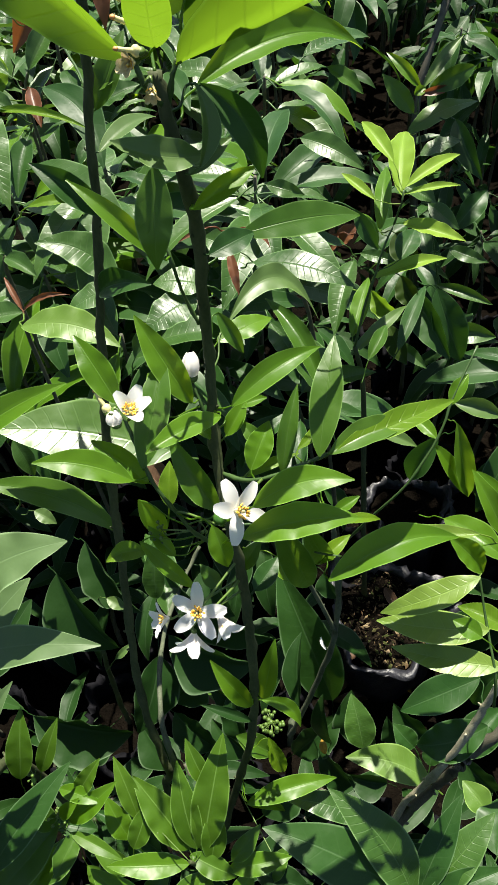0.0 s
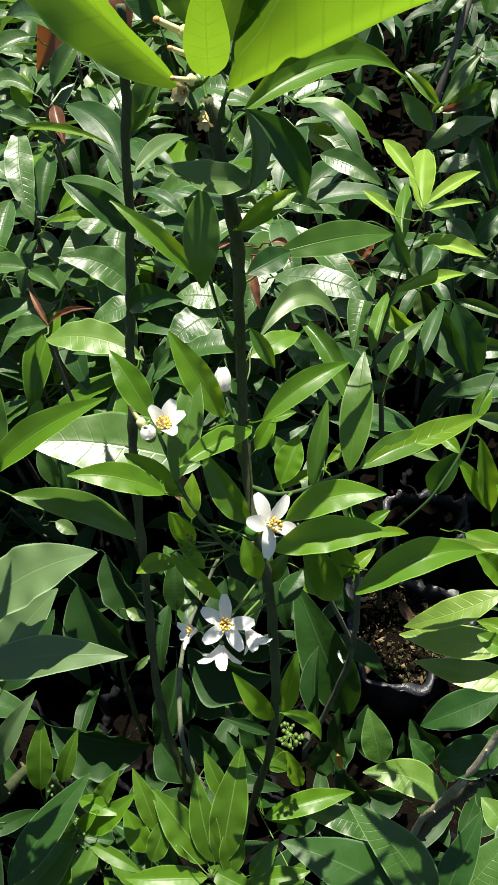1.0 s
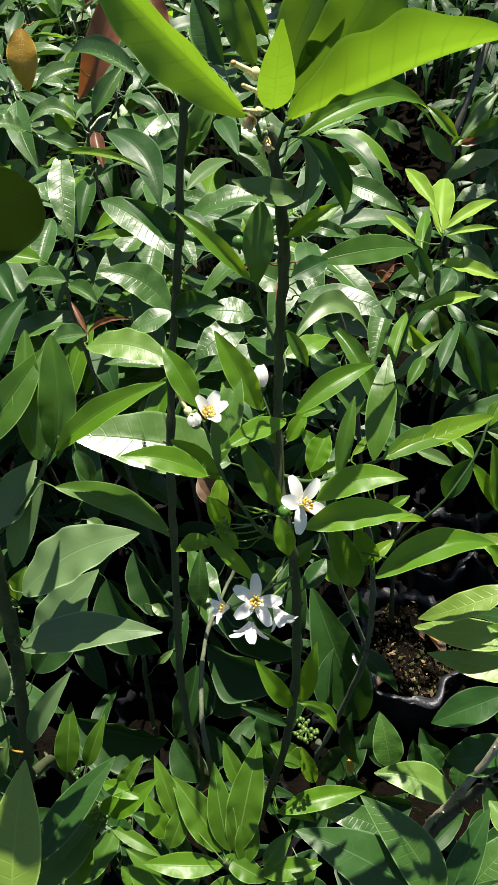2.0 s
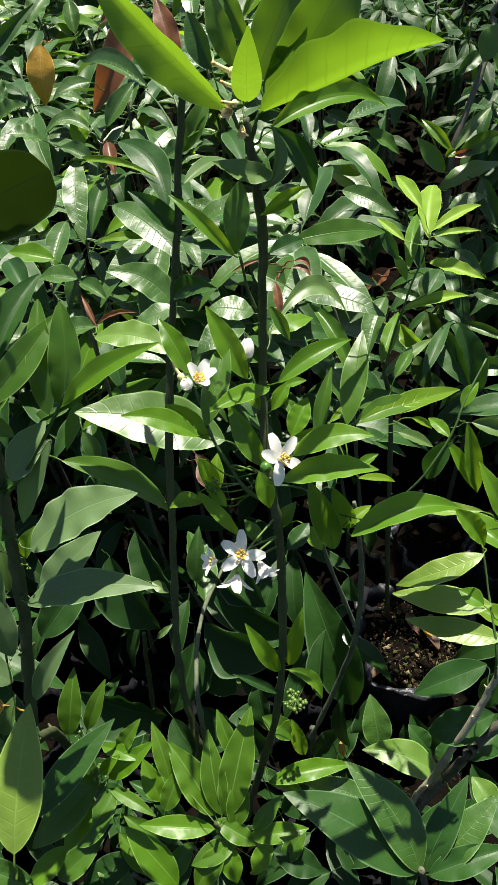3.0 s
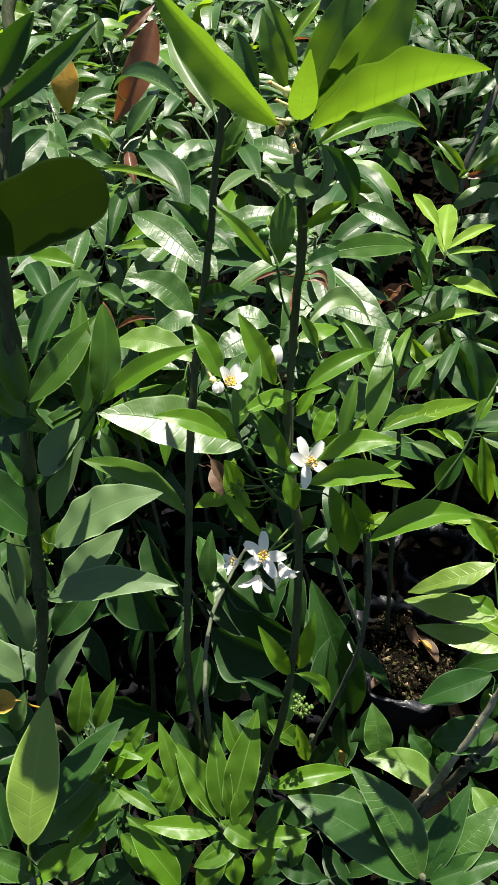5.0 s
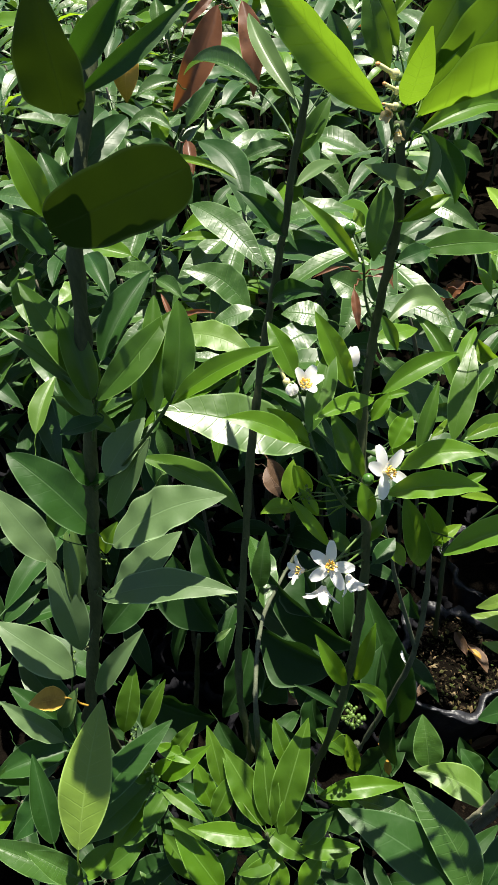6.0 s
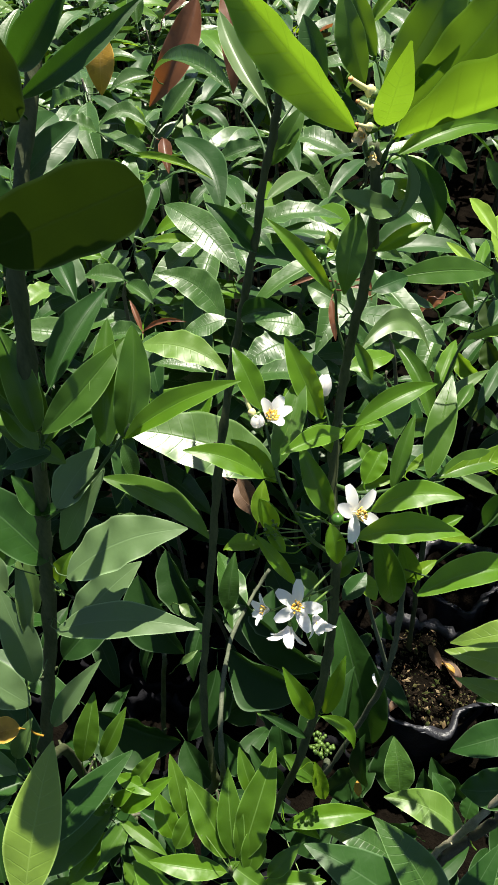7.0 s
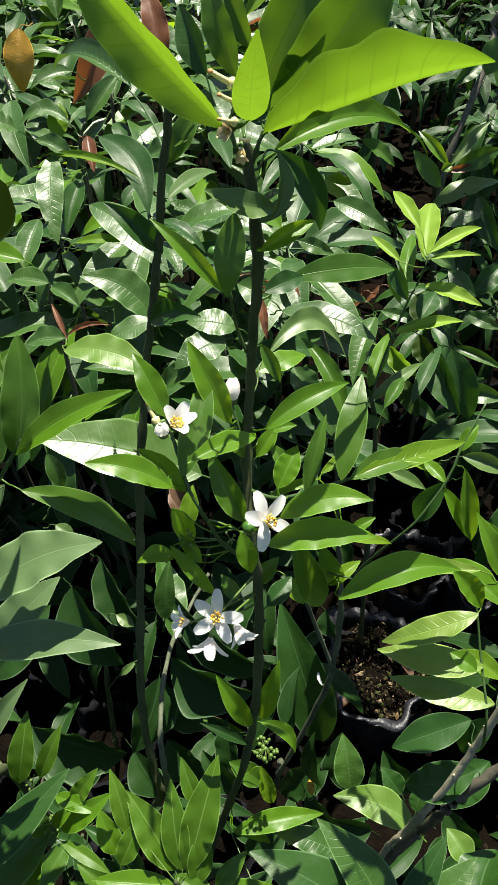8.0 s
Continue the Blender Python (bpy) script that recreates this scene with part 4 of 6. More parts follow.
stem(p, 0.0009, 0.0013, [(0.171, 0.293, 1.092), (0.183, 0.256, 1.043), (0.193, 0.209, 1.013), (0.198, 0.192, 0.970)])
leaf(p, 'e', (0.172, 0.264, 1.093), (0.089, 0.244, 1.054), (-0.36, -0.27, 0.89), 0.0281, 0.06, bow=0.05, fold=0.15)
leaf(p, 'e', (0.186, 0.238, 1.040), (0.087, 0.243, 1.040), (-0.01, -0.18, 0.98), 0.0345, 0.06, bow=0.04, fold=0.2)
leaf(p, 'e', (0.200, 0.214, 1.016), (0.102, 0.229, 1.011), (-0.08, -0.19, 0.98), 0.0305, 0.06, bow=0.04, fold=0.2)
leaf(p, 'e', (0.161, 0.271, 1.156), (0.080, 0.280, 1.142), (-0.18, -0.14, 0.97), 0.0185, 0.06, bow=0.06)
leaf(p, 'g', (0.171, 0.216, 1.078), (0.148, 0.229, 1.081), (-0.03, -0.29, 0.96), 0.0196, 0.06)
leaf(p, 'g', (0.134, 0.256, 1.176), (0.166, 0.248, 1.134), (0.55, -0.63, 0.55), 0.0225, 0.06)
leaf(p, 'd', (0.209, 0.251, 0.871), (0.126, 0.223, 0.825), (-0.38, -0.32, 0.87), 0.0415, 0.06)
leaf(p, 'd', (0.227, 0.220, 0.799), (0.149, 0.206, 0.751), (-0.47, -0.27, 0.84), 0.0519, 0.06, bow=0.06)
leaf(p, 'j', (0.154, 0.386, 1.151), (0.175, 0.359, 1.068), (0.22, -0.91, 0.35), 0.0230, 0.06, bow=-0.04)
leaf(p, 'g', (0.136, 0.376, 1.132), (0.175, 0.360, 1.069), (0.53, -0.69, 0.50), 0.0174, 0.06)
leaf(p, 's', (0.085, 0.410, 1.106), (0.126, 0.403, 1.091), (0.28, -0.35, 0.89), 0.0158, 0.06)
leaf(p, 'y', (0.099, 0.410, 1.130), (0.122, 0.405, 1.120), (0.26, -0.47, 0.84), 0.0108, 0.06)
leaf(p, 'g', (0.138, 0.380, 1.135), (0.116, 0.406, 1.136), (-0.21, -0.21, 0.96), 0.0140, 0.06)
leaf(p, 'd', (0.147, 0.413, 1.094), (0.123, 0.400, 1.034), (-0.49, -0.79, 0.37), 0.0324, 0.06)
leaf(p, 'g', (0.148, 0.398, 1.162), (0.163, 0.421, 1.178), (-0.17, -0.50, 0.85), 0.0164, 0.06)
leaf(p, 'c', (0.084, 0.566, 1.041), (0.105, 0.614, 1.051), (0.05, -0.23, 0.97), 0.0202, 0.06)
leaf(p, 'g', (0.198, 0.305, 1.091), (0.164, 0.339, 1.146), (0.30, -0.71, 0.63), 0.0212, 0.06)
leaf(p, 'y', (0.263, 0.332, 0.808), (0.203, 0.359, 0.814), (-0.00, -0.13, 0.99), 0.0317, 0.08)
leaf(p, 'd', (0.272, 0.314, 0.723), (0.243, 0.291, 0.639), (-0.65, -0.64, 0.41), 0.0425, 0.06)
leaf(p, 'g', (0.161, 0.370, 1.009), (0.220, 0.321, 1.012), (-0.19, -0.09, 0.98), 0.0326, 0.08)
leaf(p, 'g', (0.195, 0.417, 1.029), (0.238, 0.320, 1.008), (-0.12, -0.22, 0.97), 0.0345, 0.06)
leaf(p, 's', (0.196, 0.572, 0.954), (0.258, 0.564, 0.937), (0.09, -0.56, 0.82), 0.0309, 0.06)
leaf(p, 'd', (0.230, 0.234, 0.565), (0.298, 0.307, 0.574), (-0.05, -0.07, 1.00), 0.0692, 0.06)

p = sapling('hub_a', 'mango')
stem(p, 0.0022, 0.004, [(-0.415, 0.737, 1.062), (-0.435, 0.756, 0.989), (-0.442, 0.762, 0.724), (-0.449, 0.769, 0.467), (-0.455, 0.776, 0.210)])
leaf(p, 'm', (-0.268, 0.748, 0.998), (-0.371, 0.754, 1.074), (0.53, -0.40, 0.75), 0.0636, 0.06, bow=-0.13, fold=0.2)
leaf(p, 'm', (-0.472, 0.864, 1.092), (-0.471, 0.745, 1.056), (0.23, -0.29, 0.93), 0.0454, 0.06)
leaf(p, 'm', (-0.403, 0.913, 1.093), (-0.254, 0.814, 1.039), (0.08, -0.37, 0.92), 0.0636, 0.06, bow=0.03, fold=0.2)
leaf(p, 'm', (-0.414, 0.732, 1.071), (-0.481, 0.732, 1.073), (0.03, -0.25, 0.97), 0.0456, 0.06)
leaf(p, 'm', (-0.409, 0.728, 1.067), (-0.360, 0.701, 1.058), (0.05, -0.21, 0.98), 0.0362, 0.06)
leaf(p, 'g', (-0.465, 0.773, 1.079), (-0.539, 0.771, 1.094), (0.20, -0.34, 0.92), 0.0388, 0.06)
leaf(p, 'd', (-0.513, 0.721, 1.112), (-0.451, 0.643, 1.097), (0.04, -0.16, 0.99), 0.0433, 0.06)
leaf(p, 'y', (-0.412, 0.848, 1.064), (-0.336, 0.864, 1.062), (0.12, -0.37, 0.92), 0.0184, 0.06)
leaf(p, 'n', (-0.510, 0.688, 1.082), (-0.524, 0.618, 1.091), (0.23, 0.08, 0.97), 0.0429, 0.06)

p = sapling('hub_b', 'mango')
stem(p, 0.0022, 0.004, [(-0.471, 1.091, 1.116), (-0.495, 1.124, 1.029), (-0.502, 1.131, 0.751), (-0.509, 1.138, 0.480), (-0.515, 1.144, 0.210)])
leaf(p, 'm', (-0.489, 1.007, 1.127), (-0.448, 0.858, 1.054), (0.16, -0.40, 0.90), 0.0500, 0.06, bow=-0.04, fold=0.1)
leaf(p, 'd', (-0.443, 0.993, 1.091), (-0.448, 0.896, 1.047), (0.21, -0.41, 0.89), 0.0409, 0.06)
leaf(p, 'd', (-0.431, 1.080, 1.124), (-0.319, 0.948, 1.063), (0.06, -0.37, 0.93), 0.0615, 0.06, bow=0.13)
leaf(p, 'y', (-0.501, 1.003, 1.127), (-0.339, 0.988, 1.103), (0.08, -0.48, 0.87), 0.0179, 0.06, bow=0.05)
leaf(p, 'm', (-0.460, 1.009, 1.122), (-0.522, 1.020, 1.146), (0.29, -0.32, 0.90), 0.0425, 0.06)
leaf(p, 'm', (-0.490, 1.104, 1.132), (-0.581, 1.087, 1.137), (0.13, -0.41, 0.90), 0.0389, 0.06, bow=-0.28)
leaf(p, 'y', (-0.518, 1.097, 1.105), (-0.522, 1.148, 1.151), (0.26, -0.63, 0.73), 0.0387, 0.06)
leaf(p, 'm', (-0.580, 1.079, 1.130), (-0.629, 1.050, 1.157), (0.52, -0.10, 0.85), 0.0524, 0.06)
leaf(p, 'r', (-0.455, 1.085, 1.121), (-0.431, 1.024, 1.088), (0.16, -0.41, 0.90), 0.0317, 0.06)
leaf(p, 'm', (-0.346, 1.059, 1.100), (-0.276, 1.095, 1.115), (0.03, -0.45, 0.89), 0.0497, 0.06)

p = sapling('hub_c', 'mango')
stem(p, 0.0022, 0.004, [(-0.330, 0.584, 1.098), (-0.360, 0.618, 1.013), (-0.366, 0.625, 0.740), (-0.373, 0.631, 0.475), (-0.380, 0.638, 0.210)])
leaf(p, 'w', (-0.102, 0.360, 1.133), (-0.259, 0.346, 1.183), (0.32, -0.36, 0.88), 0.0712, 0.02, bow=-0.05, fold=0.2)
leaf(p, 'n', (-0.320, 0.552, 1.108), (-0.199, 0.530, 1.101), (-0.00, -0.29, 0.96), 0.0483, 0.06, bow=0.07, fold=0.2)
leaf(p, 'm', (-0.226, 0.630, 1.101), (-0.284, 0.599, 1.087), (-0.07, -0.29, 0.96), 0.0390, 0.06, fold=0.12)
leaf(p, 'c', (-0.282, 0.322, 1.127), (-0.171, 0.325, 1.036), (0.62, -0.24, 0.75), 0.0324, 0.06, bow=0.07, fold=0.3)
leaf(p, 'r', (-0.331, 0.587, 1.101), (-0.357, 0.622, 1.124), (0.22, -0.42, 0.88), 0.0096, 0.06)
leaf(p, 'r', (-0.330, 0.587, 1.100), (-0.272, 0.601, 1.113), (-0.07, -0.49, 0.87), 0.0106, 0.06, bow=0.12)
leaf(p, 'm', (-0.331, 0.585, 1.099), (-0.384, 0.577, 1.091), (-0.11, -0.28, 0.95), 0.0407, 0.06)
leaf(p, 'm', (-0.164, 0.320, 0.882), (-0.161, 0.365, 0.948), (0.13, -0.82, 0.55), 0.0351, 0.06)
leaf(p, 'b', (-0.170, 0.437, 1.013), (-0.149, 0.424, 0.970), (0.54, -0.70, 0.47), 0.0262, 0.06)
leaf(p, 'y', (-0.125, 0.356, 1.039), (-0.125, 0.392, 1.071), (0.08, -0.66, 0.75), 0.0235, 0.06)
leaf(p, 'm', (-0.305, 0.418, 1.068), (-0.291, 0.401, 1.022), (0.52, -0.73, 0.44), 0.0261, 0.06)
leaf(p, 's', (-0.286, 0.365, 1.044), (-0.279, 0.374, 1.050), (-0.12, -0.50, 0.86), 0.0143, 0.06)

p = sapling('hub_d', 'mango')
stem(p, 0.0022, 0.004, [(-0.493, 1.176, 1.101), (-0.533, 1.222, 1.015), (-0.539, 1.229, 0.741), (-0.546, 1.235, 0.476), (-0.553, 1.242, 0.210)])
leaf(p, 'r', (-0.449, 1.347, 1.267), (-0.536, 1.237, 1.110), (0.19, -0.85, 0.49), 0.0705, 0.06, 'f', bow=0.08, fold=0.5)
leaf(p, 'r', (-0.512, 1.331, 1.241), (-0.458, 1.390, 1.281), (0.32, -0.71, 0.63), 0.0231, 0.06)
leaf(p, 'r', (-0.423, 1.438, 1.247), (-0.387, 1.330, 1.104), (0.21, -0.75, 0.62), 0.0546, 0.06, 'f', bow=0.05, fold=0.4)
leaf(p, 'o', (-0.628, 1.282, 1.225), (-0.629, 1.233, 1.128), (0.34, -0.84, 0.42), 0.0631, 0.1, 'f', fold=0.5)
leaf(p, 'm', (-0.474, 1.144, 1.122), (-0.427, 1.217, 1.176), (0.13, -0.64, 0.76), 0.0472, 0.06)
leaf(p, 'm', (-0.517, 1.222, 1.174), (-0.580, 1.167, 1.167), (0.15, -0.29, 0.95), 0.0477, 0.06)
leaf(p, 'm', (-0.582, 1.359, 1.215), (-0.599, 1.410, 1.262), (0.25, -0.62, 0.74), 0.0467, 0.06)
leaf(p, 'm', (-0.652, 1.309, 1.254), (-0.621, 1.384, 1.286), (0.19, -0.45, 0.87), 0.0531, 0.06)
leaf(p, 'm', (-0.675, 1.173, 1.167), (-0.721, 1.169, 1.201), (0.58, -0.29, 0.76), 0.0562, 0.06)
leaf(p, 'm', (-0.693, 1.136, 1.139), (-0.626, 1.152, 1.165), (-0.24, -0.41, 0.88), 0.0595, 0.06)
leaf(p, 'y', (-0.709, 1.347, 1.274), (-0.767, 1.350, 1.290), (0.20, -0.54, 0.82), 0.0423, 0.06)

p = sapling('mid', 'mango')
stem(p, 0.002, 0.004, [(-0.020, 0.765, 1.016), (-0.006, 0.757, 0.980), (0.014, 0.754, 0.864), (0.040, 0.738, 0.571), (0.059, 0.718, 0.277)])
leaf(p, 'r', (0.075, 0.973, 0.927), (0.043, 0.959, 0.895), (-0.36, -0.66, 0.66), 0.0361, 0.06)
leaf(p, 'm', (0.056, 0.931, 0.922), (-0.036, 0.920, 0.947), (0.28, -0.20, 0.94), 0.0299, 0.06)
leaf(p, 'r', (-0.068, 0.696, 1.122), (-0.038, 0.689, 1.109), (0.24, -0.51, 0.82), 0.0103, 0.06, bow=0.26)
leaf(p, 'r', (-0.065, 0.703, 1.128), (-0.040, 0.697, 1.117), (0.24, -0.51, 0.83), 0.0121, 0.06, bow=0.31)
leaf(p, 'r', (-0.113, 0.697, 1.134), (-0.149, 0.679, 1.126), (0.05, -0.47, 0.88), 0.0088, 0.06)
leaf(p, 'm', (-0.011, 1.063, 1.161), (0.092, 1.202, 1.124), (0.36, -0.02, 0.93), 0.0424, 0.06)
leaf(p, 'c', (0.023, 1.106, 1.123), (0.081, 1.084, 1.091), (0.25, -0.54, 0.81), 0.0286, 0.06)
leaf(p, 'm', (0.142, 0.943, 1.021), (0.192, 0.930, 0.998), (0.22, -0.57, 0.79), 0.0407, 0.06)
leaf(p, 'd', (0.190, 0.795, 0.947), (0.239, 0.755, 0.833), (0.19, -0.90, 0.40), 0.0549, 0.06)
leaf(p, 'd', (0.132, 0.685, 0.931), (0.175, 0.799, 0.954), (0.04, -0.21, 0.98), 0.0233, 0.06)
leaf(p, 'm', (-0.066, 0.723, 1.058), (0.069, 0.691, 1.043), (0.01, -0.24, 0.97), 0.0482, 0.1, fold=0.08)
leaf(p, 'm', (0.069, 0.812, 0.986), (0.043, 0.695, 0.948), (-0.25, -0.23, 0.94), 0.0502, 0.08)
leaf(p, 'm', (-0.016, 1.013, 1.062), (0.083, 0.968, 1.034), (-0.11, -0.58, 0.81), 0.0425, 0.1)
leaf(p, 'm', (-0.066, 0.936, 1.033), (-0.007, 0.930, 1.017), (0.02, -0.73, 0.68), 0.0289, 0.12)
leaf(p, 'r', (0.045, 0.959, 0.922), (0.019, 0.948, 0.891), (-0.25, -0.87, 0.43), 0.0310, 0.06)
leaf(p, 'r', (-0.098, 0.733, 1.071), (-0.084, 0.689, 1.032), (0.02, -0.64, 0.77), 0.0164, 0.06)
leaf(p, 'm', (-0.011, 0.688, 0.950), (0.020, 0.621, 0.916), (0.32, -0.29, 0.90), 0.0681, 0.08)
leaf(p, 'm', (-0.047, 0.703, 0.968), (-0.009, 0.663, 0.929), (0.24, -0.52, 0.82), 0.0547, 0.08)
leaf(p, 'm', (0.028, 0.677, 0.866), (0.101, 0.664, 0.910), (-0.57, -0.36, 0.74), 0.0430, 0.08)
leaf(p, 'm', (-0.089, 0.773, 1.035), (-0.141, 0.784, 1.054), (0.12, -0.54, 0.83), 0.0547, 0.08)
leaf(p, 'm', (-0.151, 0.719, 1.000), (-0.215, 0.655, 0.995), (0.12, -0.21, 0.97), 0.0592, 0.1, fold=0.08)
leaf(p, 'm', (-0.136, 0.733, 1.010), (-0.210, 0.727, 1.020), (0.11, -0.23, 0.97), 0.0529, 0.1, fold=0.08)
leaf(p, 'm', (-0.236, 0.647, 0.954), (-0.189, 0.686, 0.980), (-0.05, -0.52, 0.85), 0.0456, 0.1)
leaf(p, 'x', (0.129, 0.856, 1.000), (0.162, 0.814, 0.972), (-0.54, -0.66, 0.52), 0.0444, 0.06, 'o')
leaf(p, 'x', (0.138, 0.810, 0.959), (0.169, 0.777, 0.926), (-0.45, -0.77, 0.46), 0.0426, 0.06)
leaf(p, 'm', (0.079, 0.855, 0.965), (0.141, 0.831, 0.963), (-0.25, -0.58, 0.78), 0.0226, 0.1)
leaf(p, 'd', (0.158, 0.820, 0.924), (0.213, 0.723, 0.873), (-0.51, -0.55, 0.66), 0.0574, 0.06)
leaf(p, 'm', (0.216, 0.792, 0.861), (0.288, 0.777, 0.865), (-0.23, -0.67, 0.70), 0.0416, 0.08)
leaf(p, 'm', (0.201, 0.861, 0.896), (0.286, 0.830, 0.882), (-0.17, -0.60, 0.78), 0.0254, 0.08)
leaf(p, 'y', (0.095, 0.789, 0.949), (0.143, 0.753, 0.924), (-0.48, -0.78, 0.40), 0.0360, 0.1)
leaf(p, 'x', (0.124, 0.760, 0.906), (0.150, 0.711, 0.874), (-0.44, -0.59, 0.68), 0.0341, 0.06)
leaf(p, 'm', (0.132, 0.756, 0.873), (0.181, 0.717, 0.859), (-0.20, -0.45, 0.87), 0.0264, 0.08)
leaf(p, 'm', (0.219, 0.907, 0.931), (0.277, 0.879, 0.925), (-0.31, -0.64, 0.70), 0.0261, 0.1)
leaf(p, 'd', (0.227, 1.077, 1.046), (0.266, 0.991, 0.995), (-0.52, -0.55, 0.65), 0.0418, 0.08)
leaf(p, 'm', (0.185, 0.955, 0.979), (0.230, 0.913, 0.962), (-0.28, -0.50, 0.82), 0.0315, 0.08)
leaf(p, 'd', (0.227, 0.930, 0.949), (0.277, 0.981, 0.984), (0.14, -0.67, 0.73), 0.0414, 0.08)
leaf(p, 'm', (0.169, 1.010, 1.028), (0.234, 1.032, 1.039), (-0.10, -0.30, 0.95), 0.0314, 0.08, fold=0.08)

p = sapling('far', 'citrus')
stem(p, 0.0009, 0.0015, [(0.174, 1.170, 1.052), (0.176, 1.147, 1.004), (0.193, 1.127, 0.930), (0.243, 1.101, 0.707), (0.298, 1.106, 0.427)])
leaf(p, 'g', (0.177, 1.169, 1.051), (0.119, 1.209, 1.094), (-0.13, -0.75, 0.65), 0.0222, 0.06)
leaf(p, 'c', (0.166, 1.137, 1.026), (0.112, 1.160, 1.082), (0.06, -0.86, 0.50), 0.0314, 0.06)
leaf(p, 's', (0.180, 1.169, 1.051), (0.245, 1.241, 1.100), (0.11, -0.65, 0.75), 0.0239, 0.06)
leaf(p, 'c', (0.190, 1.169, 1.048), (0.267, 1.205, 1.067), (0.24, -0.85, 0.46), 0.0370, 0.1)
leaf(p, 'c', (0.156, 1.111, 1.005), (0.272, 1.162, 1.030), (-0.10, -0.31, 0.95), 0.0408, 0.1, fold=0.08)
leaf(p, 'y', (0.166, 1.161, 1.045), (0.185, 1.171, 1.052), (0.17, -0.76, 0.63), 0.0198, 0.06)
leaf(p, 'r', (0.175, 1.162, 1.045), (0.234, 1.177, 1.048), (0.12, -0.84, 0.52), 0.0187, 0.06)
leaf(p, 'c', (0.194, 1.087, 0.979), (0.261, 1.125, 0.999), (0.22, -0.80, 0.55), 0.0317, 0.06)
leaf(p, 'c', (0.213, 1.188, 1.198), (0.235, 1.242, 1.240), (-0.03, -0.60, 0.80), 0.0505, 0.06)

p = sapling('lowfar', 'mango')
stem(p, 0.003, 0.005, [(-0.249, -0.057, 0.948), (-0.321, -0.070, 0.705), (-0.521, -0.087, 0.159)])
leaf(p, 'e', (-0.243, -0.038, 1.005), (-0.245, 0.073, 1.075), (0.33, -0.50, 0.80), 0.0524, 0.05, bow=0.02, fold=0.2)
leaf(p, 'd', (-0.313, 0.029, 0.810), (-0.234, 0.137, 0.859), (0.10, -0.47, 0.88), 0.0424, 0.06, 'm', fold=0.12)
leaf(p, 'd', (-0.334, -0.015, 0.830), (-0.370, 0.055, 0.899), (0.51, -0.46, 0.73), 0.0373, 0.06)
leaf(p, 'm', (-0.259, -0.050, 0.917), (-0.308, -0.044, 0.961), (0.65, -0.13, 0.75), 0.0339, 0.06)
leaf(p, 'o', (-0.347, 0.117, 0.922), (-0.380, 0.096, 0.938), (0.44, -0.01, 0.90), 0.0349, 0.06)
leaf(p, 's', (-0.356, 0.096, 0.879), (-0.336, 0.127, 0.928), (0.01, -0.85, 0.53), 0.0232, 0.06)
leaf(p, 'd', (-0.349, 0.089, 0.844), (-0.394, 0.098, 0.876), (0.54, -0.22, 0.82), 0.0305, 0.06)
leaf(p, 'd', (-0.374, 0.111, 0.834), (-0.442, 0.128, 0.882), (0.53, -0.21, 0.82), 0.0327, 0.06)
leaf(p, 'd', (-0.343, 0.078, 0.864), (-0.416, 0.029, 0.871), (0.17, -0.12, 0.98), 0.0482, 0.06)
leaf(p, 'd', (-0.345, 0.050, 0.841), (-0.387, -0.021, 0.820), (0.10, -0.34, 0.94), 0.0423, 0.06)
leaf(p, 'm', (-0.269, -0.042, 0.874), (-0.373, -0.041, 0.933), (0.49, -0.05, 0.87), 0.0400, 0.06)
leaf(p, 'k', (-0.350, 0.083, 0.873), (-0.413, 0.091, 0.941), (0.59, -0.46, 0.66), 0.0310, 0.06, 'm')
leaf(p, 'm', (-0.361, 0.075, 0.841), (-0.415, 0.025, 0.870), (0.47, -0.02, 0.88), 0.0529, 0.06)
leaf(p, 'g', (-0.434, -0.010, 0.792), (-0.405, 0.018, 0.806), (0.03, -0.51, 0.86), 0.0416, 0.06)

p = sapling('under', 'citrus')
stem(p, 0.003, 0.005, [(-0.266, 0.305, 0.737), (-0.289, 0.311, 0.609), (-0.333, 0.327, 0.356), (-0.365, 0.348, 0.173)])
# shade from the leaves above is carried by the near-black leaf colour
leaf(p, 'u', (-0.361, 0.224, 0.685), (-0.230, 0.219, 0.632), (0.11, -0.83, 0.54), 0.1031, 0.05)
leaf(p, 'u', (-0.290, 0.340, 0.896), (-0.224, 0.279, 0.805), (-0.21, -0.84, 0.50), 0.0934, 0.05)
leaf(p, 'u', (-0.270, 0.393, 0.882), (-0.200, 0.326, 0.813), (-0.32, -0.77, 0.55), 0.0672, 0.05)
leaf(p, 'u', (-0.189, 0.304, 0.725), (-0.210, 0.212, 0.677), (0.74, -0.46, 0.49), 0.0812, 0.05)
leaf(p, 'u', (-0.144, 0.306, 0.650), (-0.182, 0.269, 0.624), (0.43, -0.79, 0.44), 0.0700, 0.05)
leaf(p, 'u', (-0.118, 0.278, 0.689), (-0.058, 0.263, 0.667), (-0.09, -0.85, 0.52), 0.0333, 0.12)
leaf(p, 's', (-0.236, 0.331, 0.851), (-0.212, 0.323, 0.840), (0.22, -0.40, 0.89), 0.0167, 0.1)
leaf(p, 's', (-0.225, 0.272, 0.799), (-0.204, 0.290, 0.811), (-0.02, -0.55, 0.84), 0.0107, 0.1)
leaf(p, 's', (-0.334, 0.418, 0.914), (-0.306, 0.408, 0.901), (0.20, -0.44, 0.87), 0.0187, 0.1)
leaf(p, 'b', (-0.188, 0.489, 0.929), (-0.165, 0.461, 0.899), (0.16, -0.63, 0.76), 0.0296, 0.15)
